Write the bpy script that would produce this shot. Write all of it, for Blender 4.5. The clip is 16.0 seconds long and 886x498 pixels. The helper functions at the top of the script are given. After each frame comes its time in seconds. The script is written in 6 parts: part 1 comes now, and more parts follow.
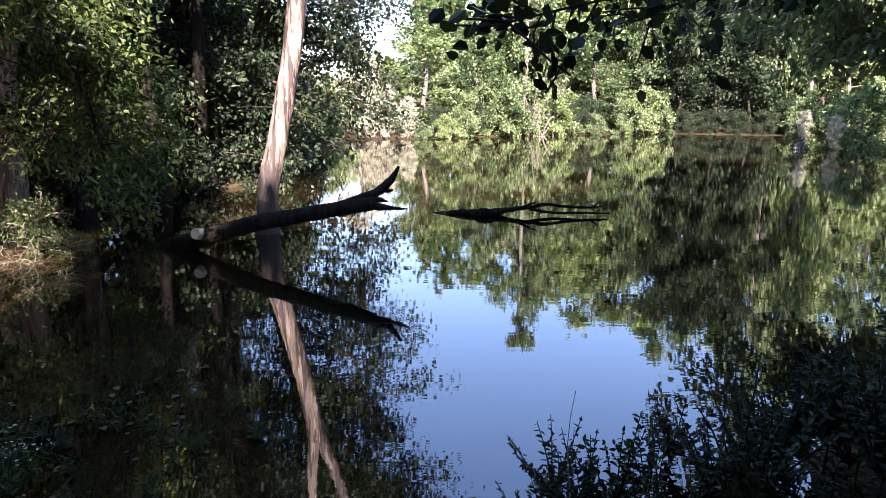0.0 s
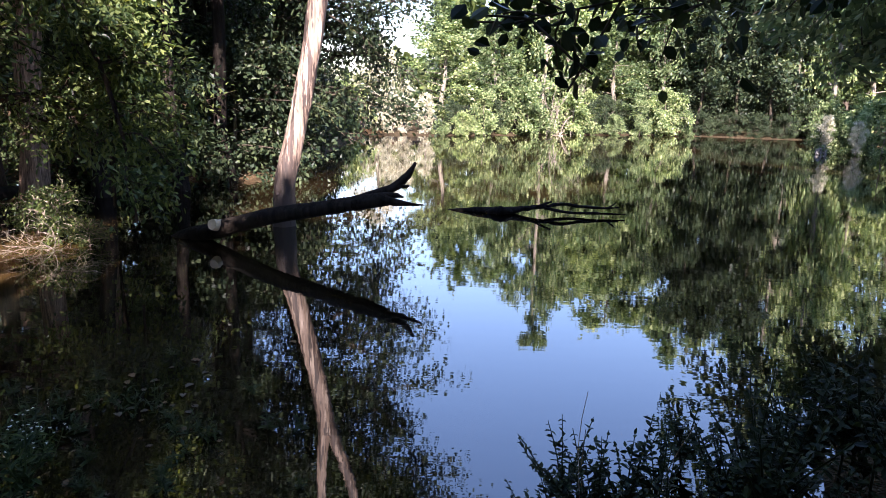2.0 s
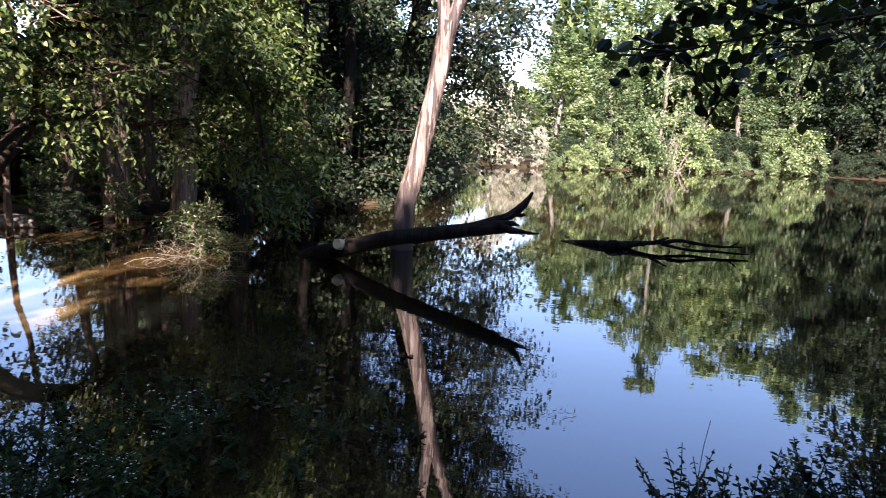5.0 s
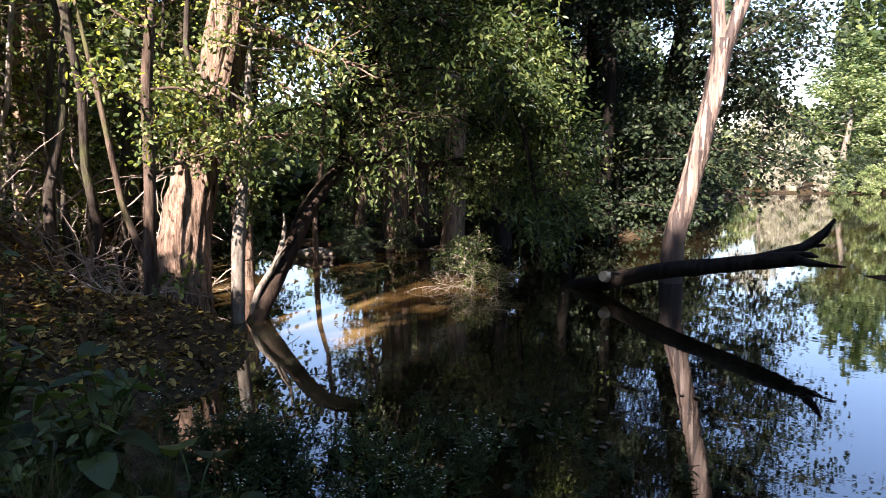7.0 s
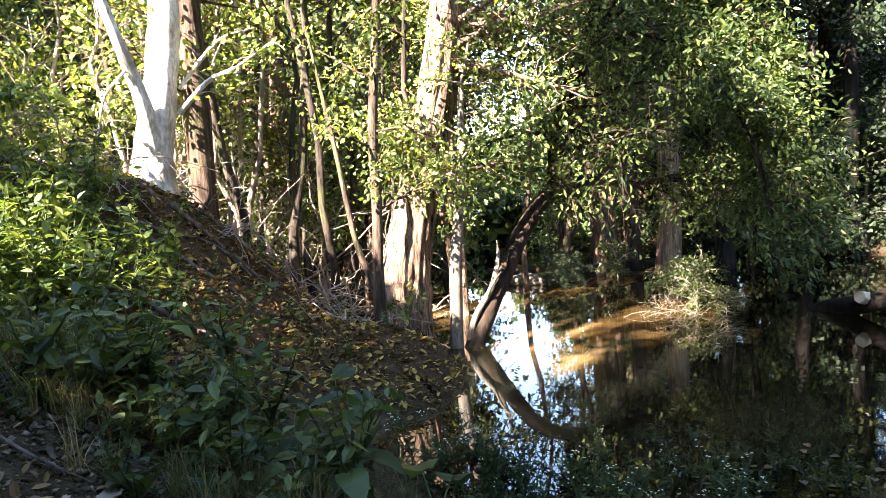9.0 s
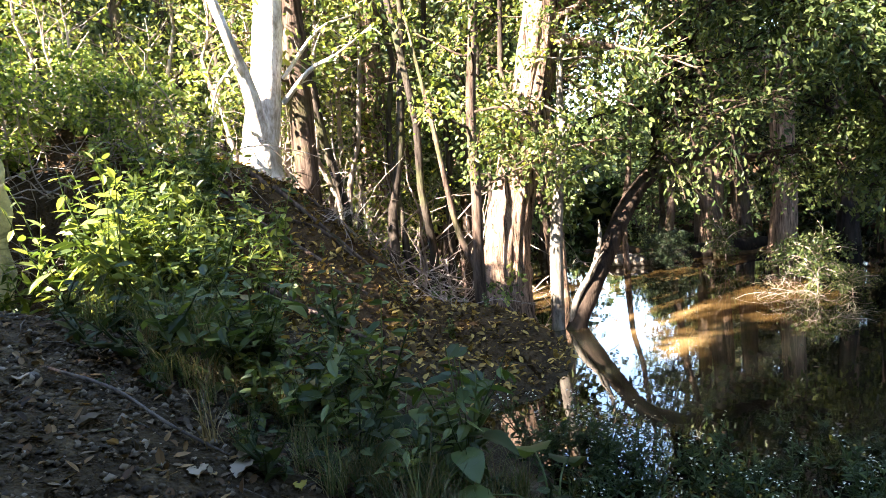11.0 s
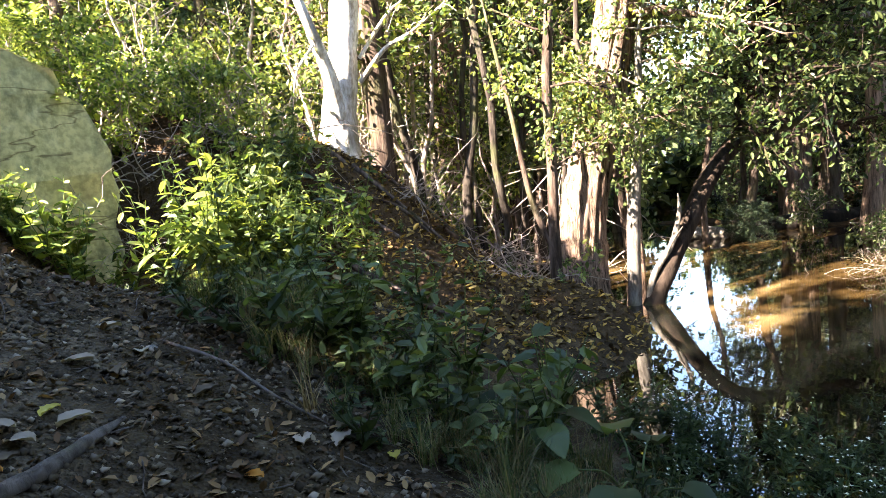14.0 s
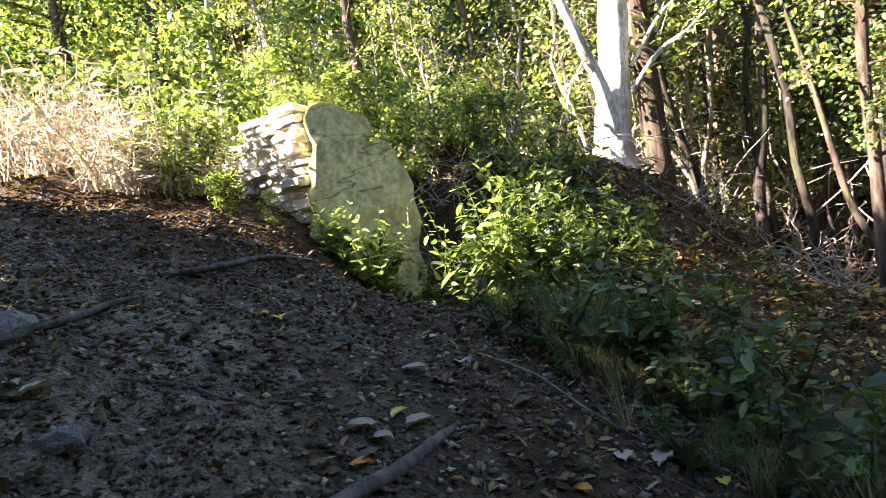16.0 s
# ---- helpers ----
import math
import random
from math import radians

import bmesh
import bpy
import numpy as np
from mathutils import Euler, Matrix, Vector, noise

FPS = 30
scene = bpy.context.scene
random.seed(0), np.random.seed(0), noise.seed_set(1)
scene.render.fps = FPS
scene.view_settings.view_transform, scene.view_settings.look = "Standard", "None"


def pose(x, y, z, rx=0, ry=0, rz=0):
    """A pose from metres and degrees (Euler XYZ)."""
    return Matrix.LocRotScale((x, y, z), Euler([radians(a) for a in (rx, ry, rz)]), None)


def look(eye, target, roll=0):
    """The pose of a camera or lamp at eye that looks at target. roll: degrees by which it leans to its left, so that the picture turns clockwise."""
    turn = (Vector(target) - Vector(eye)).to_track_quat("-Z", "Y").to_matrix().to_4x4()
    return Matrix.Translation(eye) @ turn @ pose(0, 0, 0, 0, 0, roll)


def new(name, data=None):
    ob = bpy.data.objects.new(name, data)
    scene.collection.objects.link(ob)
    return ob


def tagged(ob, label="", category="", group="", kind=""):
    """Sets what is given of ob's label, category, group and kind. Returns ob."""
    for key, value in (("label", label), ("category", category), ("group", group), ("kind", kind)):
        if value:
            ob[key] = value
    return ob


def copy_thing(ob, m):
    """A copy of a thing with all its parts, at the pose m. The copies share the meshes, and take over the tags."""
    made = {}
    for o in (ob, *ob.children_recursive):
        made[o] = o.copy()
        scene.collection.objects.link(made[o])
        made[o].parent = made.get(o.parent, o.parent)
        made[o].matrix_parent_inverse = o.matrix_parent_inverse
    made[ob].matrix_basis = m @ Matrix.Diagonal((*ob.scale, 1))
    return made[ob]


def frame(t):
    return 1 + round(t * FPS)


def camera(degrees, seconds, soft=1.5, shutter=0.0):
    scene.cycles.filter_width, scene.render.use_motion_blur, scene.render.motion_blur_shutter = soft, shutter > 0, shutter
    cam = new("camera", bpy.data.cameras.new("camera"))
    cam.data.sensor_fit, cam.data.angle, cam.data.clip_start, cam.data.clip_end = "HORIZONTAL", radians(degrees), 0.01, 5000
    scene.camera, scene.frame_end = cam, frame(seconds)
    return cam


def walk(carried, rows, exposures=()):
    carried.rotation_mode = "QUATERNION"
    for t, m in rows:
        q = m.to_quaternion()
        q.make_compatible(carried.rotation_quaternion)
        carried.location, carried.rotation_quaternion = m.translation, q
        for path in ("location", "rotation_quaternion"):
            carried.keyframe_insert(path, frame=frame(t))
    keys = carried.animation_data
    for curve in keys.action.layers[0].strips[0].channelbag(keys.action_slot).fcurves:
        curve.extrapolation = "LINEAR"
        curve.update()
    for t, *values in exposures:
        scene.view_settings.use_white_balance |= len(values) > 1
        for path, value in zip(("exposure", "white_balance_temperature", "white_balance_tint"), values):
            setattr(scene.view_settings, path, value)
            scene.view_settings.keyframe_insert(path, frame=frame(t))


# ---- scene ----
# camera and walk
cam = camera(69.3, 16.0, soft=0.5, shutter=0.2)
PATH = [
    (0, 0.000, 0.001, 1.748, 0.65, -12.51, 0.18),
    (0.5, -0.004, 0.006, 1.747, 1.03, -12.28, 1.12),
    (1, -0.002, 0.009, 1.747, 1.50, -12.30, 1.73),
    (1.5, -0.005, 0.009, 1.744, 1.82, -12.56, 1.35),
    (2, -0.006, 0.001, 1.746, 1.93, -12.79, 1.39),
    (2.5, -0.009, -0.008, 1.746, 2.01, -12.70, 1.30),
    (3, -0.011, -0.002, 1.751, 2.14, -12.54, 1.26),
    (3.2, -0.009, 0.006, 1.752, 2.23, -12.53, 1.04),
    (5.3, -0.112, -0.219, 1.716, 15.45, -9.94, 1.74),
    (5.5, -0.134, -0.239, 1.737, 18.33, -9.93, 0.99),
    (6, -0.184, -0.236, 1.706, 23.49, -9.01, 0.98),
    (6.5, -0.242, -0.227, 1.704, 29.11, -8.34, 0.08),
    (7, -0.303, -0.240, 1.691, 33.76, -7.63, -0.71),
    (7.5, -0.353, -0.248, 1.688, 38.39, -6.88, -2.20),
    (8, -0.398, -0.252, 1.695, 44.72, -5.92, -5.25),
    (8.5, -0.410, -0.266, 1.691, 48.64, -4.99, -4.83),
    (9, -0.444, -0.278, 1.676, 51.61, -4.48, -4.55),
    (9.5, -0.486, -0.271, 1.664, 53.67, -4.82, -4.38),
    (10, -0.505, -0.277, 1.662, 55.64, -5.00, -4.68),
    (10.2, -0.518, -0.286, 1.664, 56.54, -5.03, -5.03),
    (12.3, -0.522, -0.400, 1.693, 63.50, -6.57, -6.16),
    (12.5, -0.514, -0.397, 1.710, 63.81, -6.86, -6.09),
    (13, -0.505, -0.399, 1.716, 64.27, -7.19, -6.34),
    (13.5, -0.491, -0.403, 1.724, 65.01, -7.36, -6.85),
    (14, -0.478, -0.448, 1.743, 66.18, -7.21, -6.96),
    (14.5, -0.458, -0.494, 1.759, 68.99, -6.61, -8.35),
    (15, -0.475, -0.554, 1.771, 75.47, -5.47, -9.63),
    (15.5, -0.490, -0.607, 1.779, 82.42, -4.13, -10.58),
    (16, -0.524, -0.661, 1.780, 88.67, -2.31, -11.17),
]


def row(t, x, y, z, yaw, pitch, roll):
    """One stop of the walk: place in metres, then yaw to the left, pitch and roll in degrees."""
    a, b = radians(yaw), radians(pitch)
    ahead = Vector((-math.sin(a) * math.cos(b), math.cos(a) * math.cos(b), math.sin(b)))
    eye = Vector((x, y, z))
    return t, look(eye, eye + ahead, roll)


walk(cam, [row(*r) for r in PATH], [(0, 3.08, 6080, 32), (5.3, 2.8, 6080, 32), (7.0, 2.75, 6240, 28), (7.9, 3.55, 6400, 24), (8.6, 4.05, 6500, 22), (12.3, 4.1, 6500, 22), (14.5, 4.1, 6500, 22), (16, 3.75, 6220, 24)])

# daylight
SUN_AZ, SUN_EL = Vector((0.12, -0.99)).normalized(), radians(38)
to_sun = Vector((SUN_AZ.x * math.cos(SUN_EL), SUN_AZ.y * math.cos(SUN_EL), math.sin(SUN_EL)))
world = bpy.data.worlds.new("world")
scene.world = world
world.use_nodes = True
wn = world.node_tree.nodes
sky = wn.new("ShaderNodeTexSky")
sky.sky_type, sky.sun_disc = "NISHITA", False
sky.sun_elevation, sky.sun_rotation = SUN_EL, math.atan2(to_sun.x, to_sun.y)
sky.air_density, sky.dust_density, sky.ozone_density = 1.5, 0.3, 4.5
wn["Background"].inputs["Strength"].default_value = 0.08
world.node_tree.links.new(sky.outputs[0], wn["Background"].inputs["Color"])
sun_data = bpy.data.lights.new("sun", "SUN")
sun_data.energy, sun_data.angle, sun_data.color = 5.0, radians(0.55), (1.0, 0.93, 0.8)
sun = new("sun", sun_data)
sun.matrix_world = look(to_sun * 60, (0, 0, 0))


# ---- materials ----
def material(name):
    m = bpy.data.materials.new(name)
    m.use_nodes = True
    nt = m.node_tree
    return m, nt, nt.nodes["Principled BSDF"]


def node(nt, kind, **values):
    n = nt.nodes.new(kind)
    for key, value in values.items():
        n.inputs[key].default_value = value
    return n


def ramp(nt, source, stops):
    n = nt.nodes.new("ShaderNodeValToRGB")
    while len(n.color_ramp.elements) < len(stops):
        n.color_ramp.elements.new(0.5)
    for e, (at, colour) in zip(n.color_ramp.elements, stops):
        e.position, e.color = at, (*colour, 1)
    nt.links.new(source, n.inputs[0])
    return n


def coords(nt, scale=(1, 1, 1)):
    tc = nt.nodes.new("ShaderNodeTexCoord")
    mp = node(nt, "ShaderNodeMapping", Scale=scale)
    nt.links.new(tc.outputs["Object"], mp.inputs[0])
    return mp.outputs[0]


def bump(nt, bsdf, height, strength, distance=0.01):
    b = node(nt, "ShaderNodeBump", Strength=strength, Distance=distance)
    nt.links.new(height, b.inputs["Height"])
    nt.links.new(b.outputs[0], bsdf.inputs["Normal"])


def mixed(nt, fac, a, b, mode="MIX"):
    n = nt.nodes.new("ShaderNodeMix")
    n.data_type, n.blend_type = "RGBA", mode
    if isinstance(fac, float):
        n.inputs[0].default_value = fac
    else:
        nt.links.new(fac, n.inputs[0])
    for socket, v in ((n.inputs[6], a), (n.inputs[7], b)):
        if isinstance(v, tuple):
            socket.default_value = (*v, 1)
        else:
            nt.links.new(v, socket)
    return n.outputs[2]


def leaf_material(name, dark, mid, light, see=0.4, rough=0.42, vary=0.0, gloss=0.15, through_tint=(1.5, 1.45, 0.55)):
    """Leaves that let light through; each leaf has its own green."""
    m, nt, p = material(name)
    g = nt.nodes.new("ShaderNodeNewGeometry")
    c = ramp(nt, g.outputs["Random Per Island"], [(0.0, dark), (0.45, mid), (0.9, light), (1.0, tuple(min(1, k * 1.25) for k in light))])
    big = node(nt, "ShaderNodeTexNoise", Scale=0.9, Detail=2.0)
    nt.links.new(coords(nt), big.inputs["Vector"])
    tone = ramp(nt, big.outputs[0], [(0.3, (0.72, 0.72, 0.7)), (0.7, (1.15, 1.12, 1.0))])
    info = nt.nodes.new("ShaderNodeObjectInfo")
    own = ramp(nt, info.outputs["Random"], [(0.0, (1 - vary, 1 - 0.9 * vary, 1 - 0.9 * vary)), (0.5, (1, 1, 1)), (1.0, (1 + 0.6 * vary, 1 + 0.5 * vary, 1 + 0.3 * vary))])
    col = mixed(nt, 1.0, mixed(nt, 1.0, c.outputs[0], tone.outputs[0], "MULTIPLY"), own.outputs[0], "MULTIPLY")
    nt.links.new(col, p.inputs["Base Color"])
    p.inputs["Roughness"].default_value = rough
    p.inputs["Specular IOR Level"].default_value = gloss
    t = nt.nodes.new("ShaderNodeBsdfTranslucent")
    warm = mixed(nt, 1.0, col, through_tint, "MULTIPLY")
    nt.links.new(warm, t.inputs["Color"])
    mix = node(nt, "ShaderNodeMixShader", Fac=see)
    nt.links.new(p.outputs[0], mix.inputs[1])
    nt.links.new(t.outputs[0], mix.inputs[2])
    nt.links.new(mix.outputs[0], nt.nodes["Material Output"].inputs["Surface"])
    return m


def bark_material(name, dark, light, moss=(0.08, 0.09, 0.03), moss_amount=0.25, stretch=0.16, grain=14.0, relief=0.8, fine=0.0):
    m, nt, p = material(name)
    n1 = node(nt, "ShaderNodeTexNoise", Scale=grain, Detail=8.0, Roughness=0.65)
    nt.links.new(coords(nt, (1, 1, stretch)), n1.inputs["Vector"])
    n2 = node(nt, "ShaderNodeTexNoise", Scale=1.7, Detail=4.0)
    nt.links.new(coords(nt), n2.inputs["Vector"])
    n3 = node(nt, "ShaderNodeTexNoise", Scale=grain * 3.2, Detail=6.0, Roughness=0.7, Distortion=0.4)
    nt.links.new(coords(nt, (1, 1, stretch * 0.55)), n3.inputs["Vector"])
    both = nt.nodes.new("ShaderNodeMath")
    both.operation = "MULTIPLY_ADD"
    nt.links.new(n3.outputs[0], both.inputs[0])
    both.inputs[1].default_value = fine
    half = nt.nodes.new("ShaderNodeMath")
    half.operation = "MULTIPLY"
    half.inputs[1].default_value = 1.0 - fine
    nt.links.new(n1.outputs[0], half.inputs[0])
    nt.links.new(half.outputs[0], both.inputs[2])
    c = ramp(nt, both.outputs[0], [(0.40, dark), (0.60, light)] if fine else [(0.38, dark), (0.64, light)])
    f = ramp(nt, n2.outputs[0], [(0.62 - moss_amount * 0.4, (0, 0, 0)), (0.75, (1, 1, 1))])
    nt.links.new(mixed(nt, f.outputs[0], c.outputs[0], moss), p.inputs["Base Color"])
    p.inputs["Roughness"].default_value = 0.85
    p.inputs["Specular IOR Level"].default_value = 0.06
    bump(nt, p, both.outputs[0], relief, 0.04)
    return m


leaf_pond = leaf_material("leaf_pond", (0.020, 0.034, 0.012), (0.040, 0.063, 0.020), (0.112, 0.138, 0.047), 0.28)
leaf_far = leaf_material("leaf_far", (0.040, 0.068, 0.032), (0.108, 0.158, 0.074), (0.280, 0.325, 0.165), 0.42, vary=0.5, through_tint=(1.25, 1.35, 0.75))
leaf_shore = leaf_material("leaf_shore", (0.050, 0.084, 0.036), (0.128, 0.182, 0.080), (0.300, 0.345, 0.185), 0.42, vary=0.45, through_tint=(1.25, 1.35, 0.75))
leaf_lean = leaf_material("leaf_lean", (0.020, 0.036, 0.013), (0.046, 0.072, 0.024), (0.130, 0.160, 0.058), 0.4, 0.36)
# paler green stands in for the haze and light deep in the wood
leaf_wood = leaf_material("leaf_wood", (0.040, 0.064, 0.036), (0.090, 0.125, 0.070), (0.210, 0.240, 0.140), 0.45, through_tint=(1.35, 1.35, 0.75))
leaf_shoot = leaf_material("leaf_shoot", (0.030, 0.053, 0.018), (0.080, 0.120, 0.037), (0.250, 0.290, 0.096), 0.46, 0.38, gloss=0.2)
leaf_hill = leaf_material("leaf_hill", (0.042, 0.075, 0.026), (0.130, 0.190, 0.058), (0.330, 0.385, 0.130), 0.5)
# near-white leaf colour carries the glare of full sun
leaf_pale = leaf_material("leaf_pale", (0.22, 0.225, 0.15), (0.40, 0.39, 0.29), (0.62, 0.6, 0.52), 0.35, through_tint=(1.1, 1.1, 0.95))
# shade of the pond wood and near shore put into near-black green
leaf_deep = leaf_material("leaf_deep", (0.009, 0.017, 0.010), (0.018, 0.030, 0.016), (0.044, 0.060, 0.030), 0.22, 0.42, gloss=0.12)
leaf_bank = leaf_material("leaf_bank", (0.036, 0.063, 0.025), (0.110, 0.155, 0.052), (0.370, 0.400, 0.150), 0.48, vary=0.2)
leaf_herb = leaf_material("leaf_herb", (0.026, 0.046, 0.016), (0.062, 0.1, 0.033), (0.15, 0.19, 0.068), 0.38, 0.38, gloss=0.25)
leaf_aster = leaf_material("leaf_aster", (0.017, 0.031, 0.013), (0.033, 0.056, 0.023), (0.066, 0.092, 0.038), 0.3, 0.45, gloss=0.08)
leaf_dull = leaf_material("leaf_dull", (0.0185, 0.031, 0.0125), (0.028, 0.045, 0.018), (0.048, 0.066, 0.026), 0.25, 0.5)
grass_green = leaf_material("grass_green", (0.046, 0.073, 0.028), (0.093, 0.126, 0.048), (0.205, 0.175, 0.110), 0.35)
# sun put into paler straw; dry_grass is its darker copy for shaded tufts
straw = leaf_material("straw", (0.24, 0.19, 0.12), (0.40, 0.33, 0.225), (0.58, 0.50, 0.37), 0.12, 0.7, through_tint=(1.1, 1.05, 0.9))
dry_grass = leaf_material("dry_grass", (0.09, 0.065, 0.03), (0.16, 0.12, 0.06), (0.26, 0.2, 0.11), 0.2, 0.7)
litter_brown = leaf_material("litter_brown", (0.035, 0.02, 0.01), (0.09, 0.052, 0.024), (0.19, 0.125, 0.06), 0.1, 0.7)
litter_yellow = leaf_material("litter_yellow", (0.022, 0.012, 0.005), (0.08, 0.049, 0.016), (0.34, 0.235, 0.07), 0.15, 0.7)
litter_grey = leaf_material("litter_grey", (0.026, 0.019, 0.012), (0.06, 0.045, 0.03), (0.135, 0.108, 0.074), 0.05, 0.75)
leaf_fallen_yellow = leaf_material("leaf_fallen_yellow", (0.3, 0.28, 0.06), (0.4, 0.36, 0.08), (0.5, 0.42, 0.1), 0.2, 0.6)
leaf_fallen_orange = leaf_material("leaf_fallen_orange", (0.35, 0.14, 0.02), (0.42, 0.18, 0.03), (0.5, 0.24, 0.05), 0.15, 0.6)
leaf_fallen_pale = leaf_material("leaf_fallen_pale", (0.15, 0.12, 0.09), (0.24, 0.2, 0.155), (0.34, 0.29, 0.23), 0.1, 0.7)
petal_white = leaf_material("petal_white", (0.5, 0.5, 0.47), (0.62, 0.62, 0.6), (0.75, 0.75, 0.72), 0.2, 0.6)
bark_brown = bark_material("bark_brown", (0.03, 0.02, 0.014), (0.125, 0.09, 0.065))
bark_red = bark_material("bark_red", (0.018, 0.011, 0.007), (0.33, 0.225, 0.155), moss_amount=0.1, stretch=0.09, grain=20.0, relief=1.0, fine=0.55)
bark_dark = bark_material("bark_dark", (0.02, 0.016, 0.012), (0.075, 0.06, 0.045))
# leaning tree's bark, painted dark in place of the shade it misses
bark_wet = bark_material("bark_wet", (0.010, 0.007, 0.005), (0.045, 0.032, 0.022), moss_amount=0.1)
bark_grey = bark_material("bark_grey", (0.06, 0.05, 0.04), (0.23, 0.2, 0.155), stretch=0.4, fine=0.4)
bark_white = bark_material("bark_white", (0.27, 0.225, 0.17), (0.76, 0.71, 0.62), (0.2, 0.165, 0.105), 0.36, 0.5, 10.0, 1.0, fine=0.45)
twig_pale = bark_material("twig_pale", (0.16, 0.12, 0.09), (0.42, 0.35, 0.28), moss_amount=0.0)
# near black: the shade over floating branch and log is put into the colour
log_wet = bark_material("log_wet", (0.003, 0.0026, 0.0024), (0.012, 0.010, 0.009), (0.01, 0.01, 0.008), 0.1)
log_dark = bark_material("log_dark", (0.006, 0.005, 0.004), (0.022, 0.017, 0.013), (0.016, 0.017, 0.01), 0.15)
stick_grey = bark_material("stick_grey", (0.045, 0.037, 0.03), (0.125, 0.108, 0.09), moss_amount=0.0)


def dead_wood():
    """Bare weathered wood with strips of old bark; the wet, shaded foot is painted dark."""
    m, nt, p = material("dead_wood")
    n1 = node(nt, "ShaderNodeTexNoise", Scale=16.0, Detail=7.0, Roughness=0.6)
    nt.links.new(coords(nt, (1, 1, 0.1)), n1.inputs["Vector"])
    n2 = node(nt, "ShaderNodeTexNoise", Scale=5.0, Detail=6.0, Roughness=0.65)
    nt.links.new(coords(nt, (2.2, 2.2, 0.2)), n2.inputs["Vector"])
    wood = ramp(nt, n1.outputs[0], [(0.3, (0.07, 0.043, 0.029)), (0.5, (0.165, 0.118, 0.085)), (0.7, (0.36, 0.29, 0.23))])
    old = ramp(nt, n1.outputs[0], [(0.35, (0.014, 0.009, 0.006)), (0.65, (0.055, 0.034, 0.024))])
    f = ramp(nt, n2.outputs[0], [(0.49, (0, 0, 0)), (0.53, (1, 1, 1))])
    body = mixed(nt, f.outputs[0], wood.outputs[0], old.outputs[0])
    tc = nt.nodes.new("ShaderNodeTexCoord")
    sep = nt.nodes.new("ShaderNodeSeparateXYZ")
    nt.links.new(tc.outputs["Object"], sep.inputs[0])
    # foot darkened by height: its shade and damp wood in one colour
    wet_shade = ramp(nt, sep.outputs["Z"], [(0.6, (1, 1, 1)), (1.0, (0, 0, 0))])
    nt.links.new(mixed(nt, wet_shade.outputs[0], body, (0.035, 0.025, 0.02)), p.inputs["Base Color"])
    p.inputs["Roughness"].default_value = 0.7
    bump(nt, p, n1.outputs[0], 0.9, 0.03)
    return m


def earth():
    m, nt, p = material("earth")
    at = coords(nt)
    big = node(nt, "ShaderNodeTexNoise", Scale=0.7, Detail=4.0)
    mid = node(nt, "ShaderNodeTexNoise", Scale=6.0, Detail=7.0, Roughness=0.65)
    fine = node(nt, "ShaderNodeTexVoronoi", Scale=55.0)
    for n in (big, mid, fine):
        nt.links.new(at, n.inputs["Vector"])
    soil = ramp(nt, mid.outputs[0], [(0.3, (0.014, 0.009, 0.0045)), (0.55, (0.046, 0.033, 0.017)), (0.75, (0.115, 0.085, 0.048))])
    brown = ramp(nt, mid.outputs[0], [(0.3, (0.02, 0.012, 0.0055)), (0.65, (0.068, 0.041, 0.018))])
    tc = nt.nodes.new("ShaderNodeTexCoord")
    sep = nt.nodes.new("ShaderNodeSeparateXYZ")
    nt.links.new(tc.outputs["Object"], sep.inputs[0])
    along = nt.nodes.new("ShaderNodeMath")
    along.operation = "MULTIPLY_ADD"
    nt.links.new(big.outputs[0], along.inputs[0])
    along.inputs[1].default_value = 2.2
    nt.links.new(sep.outputs["X"], along.inputs[2])
    side = ramp(nt, along.outputs[0], [(0.0, (1, 1, 1)), (1.0, (0, 0, 0))])
    remap = node(nt, "ShaderNodeMapRange")
    remap.inputs["From Min"].default_value, remap.inputs["From Max"].default_value = -4.6, -3.2
    nt.links.new(along.outputs[0], remap.inputs["Value"])
    nt.links.new(remap.outputs[0], side.inputs[0])
    # soil painted paler towards -y, where more skylight reaches the path
    skylit_soil = ramp(nt, mid.outputs[0], [(0.3, (0.032, 0.024, 0.015)), (0.5, (0.1, 0.08, 0.053)), (0.72, (0.2, 0.164, 0.112))])
    across = nt.nodes.new("ShaderNodeMath")
    across.operation = "MULTIPLY_ADD"
    nt.links.new(big.outputs[0], across.inputs[0])
    across.inputs[1].default_value = 1.6
    nt.links.new(sep.outputs["Y"], across.inputs[2])
    skylit_side = node(nt, "ShaderNodeMapRange")
    skylit_side.inputs["From Min"].default_value, skylit_side.inputs["From Max"].default_value = 0.35, -1.1
    nt.links.new(across.outputs[0], skylit_side.inputs["Value"])
    bare = mixed(nt, skylit_side.outputs[0], soil.outputs[0], skylit_soil.outputs[0])
    nt.links.new(mixed(nt, side.outputs[0], bare, brown.outputs[0]), p.inputs["Base Color"])
    p.inputs["Roughness"].default_value = 0.9
    p.inputs["Specular IOR Level"].default_value = 0.08
    add = nt.nodes.new("ShaderNodeMath")
    add.operation = "ADD"
    nt.links.new(mid.outputs[0], add.inputs[0])
    nt.links.new(fine.outputs["Distance"], add.inputs[1])
    bump(nt, p, add.outputs[0], 0.75, 0.025)
    return m


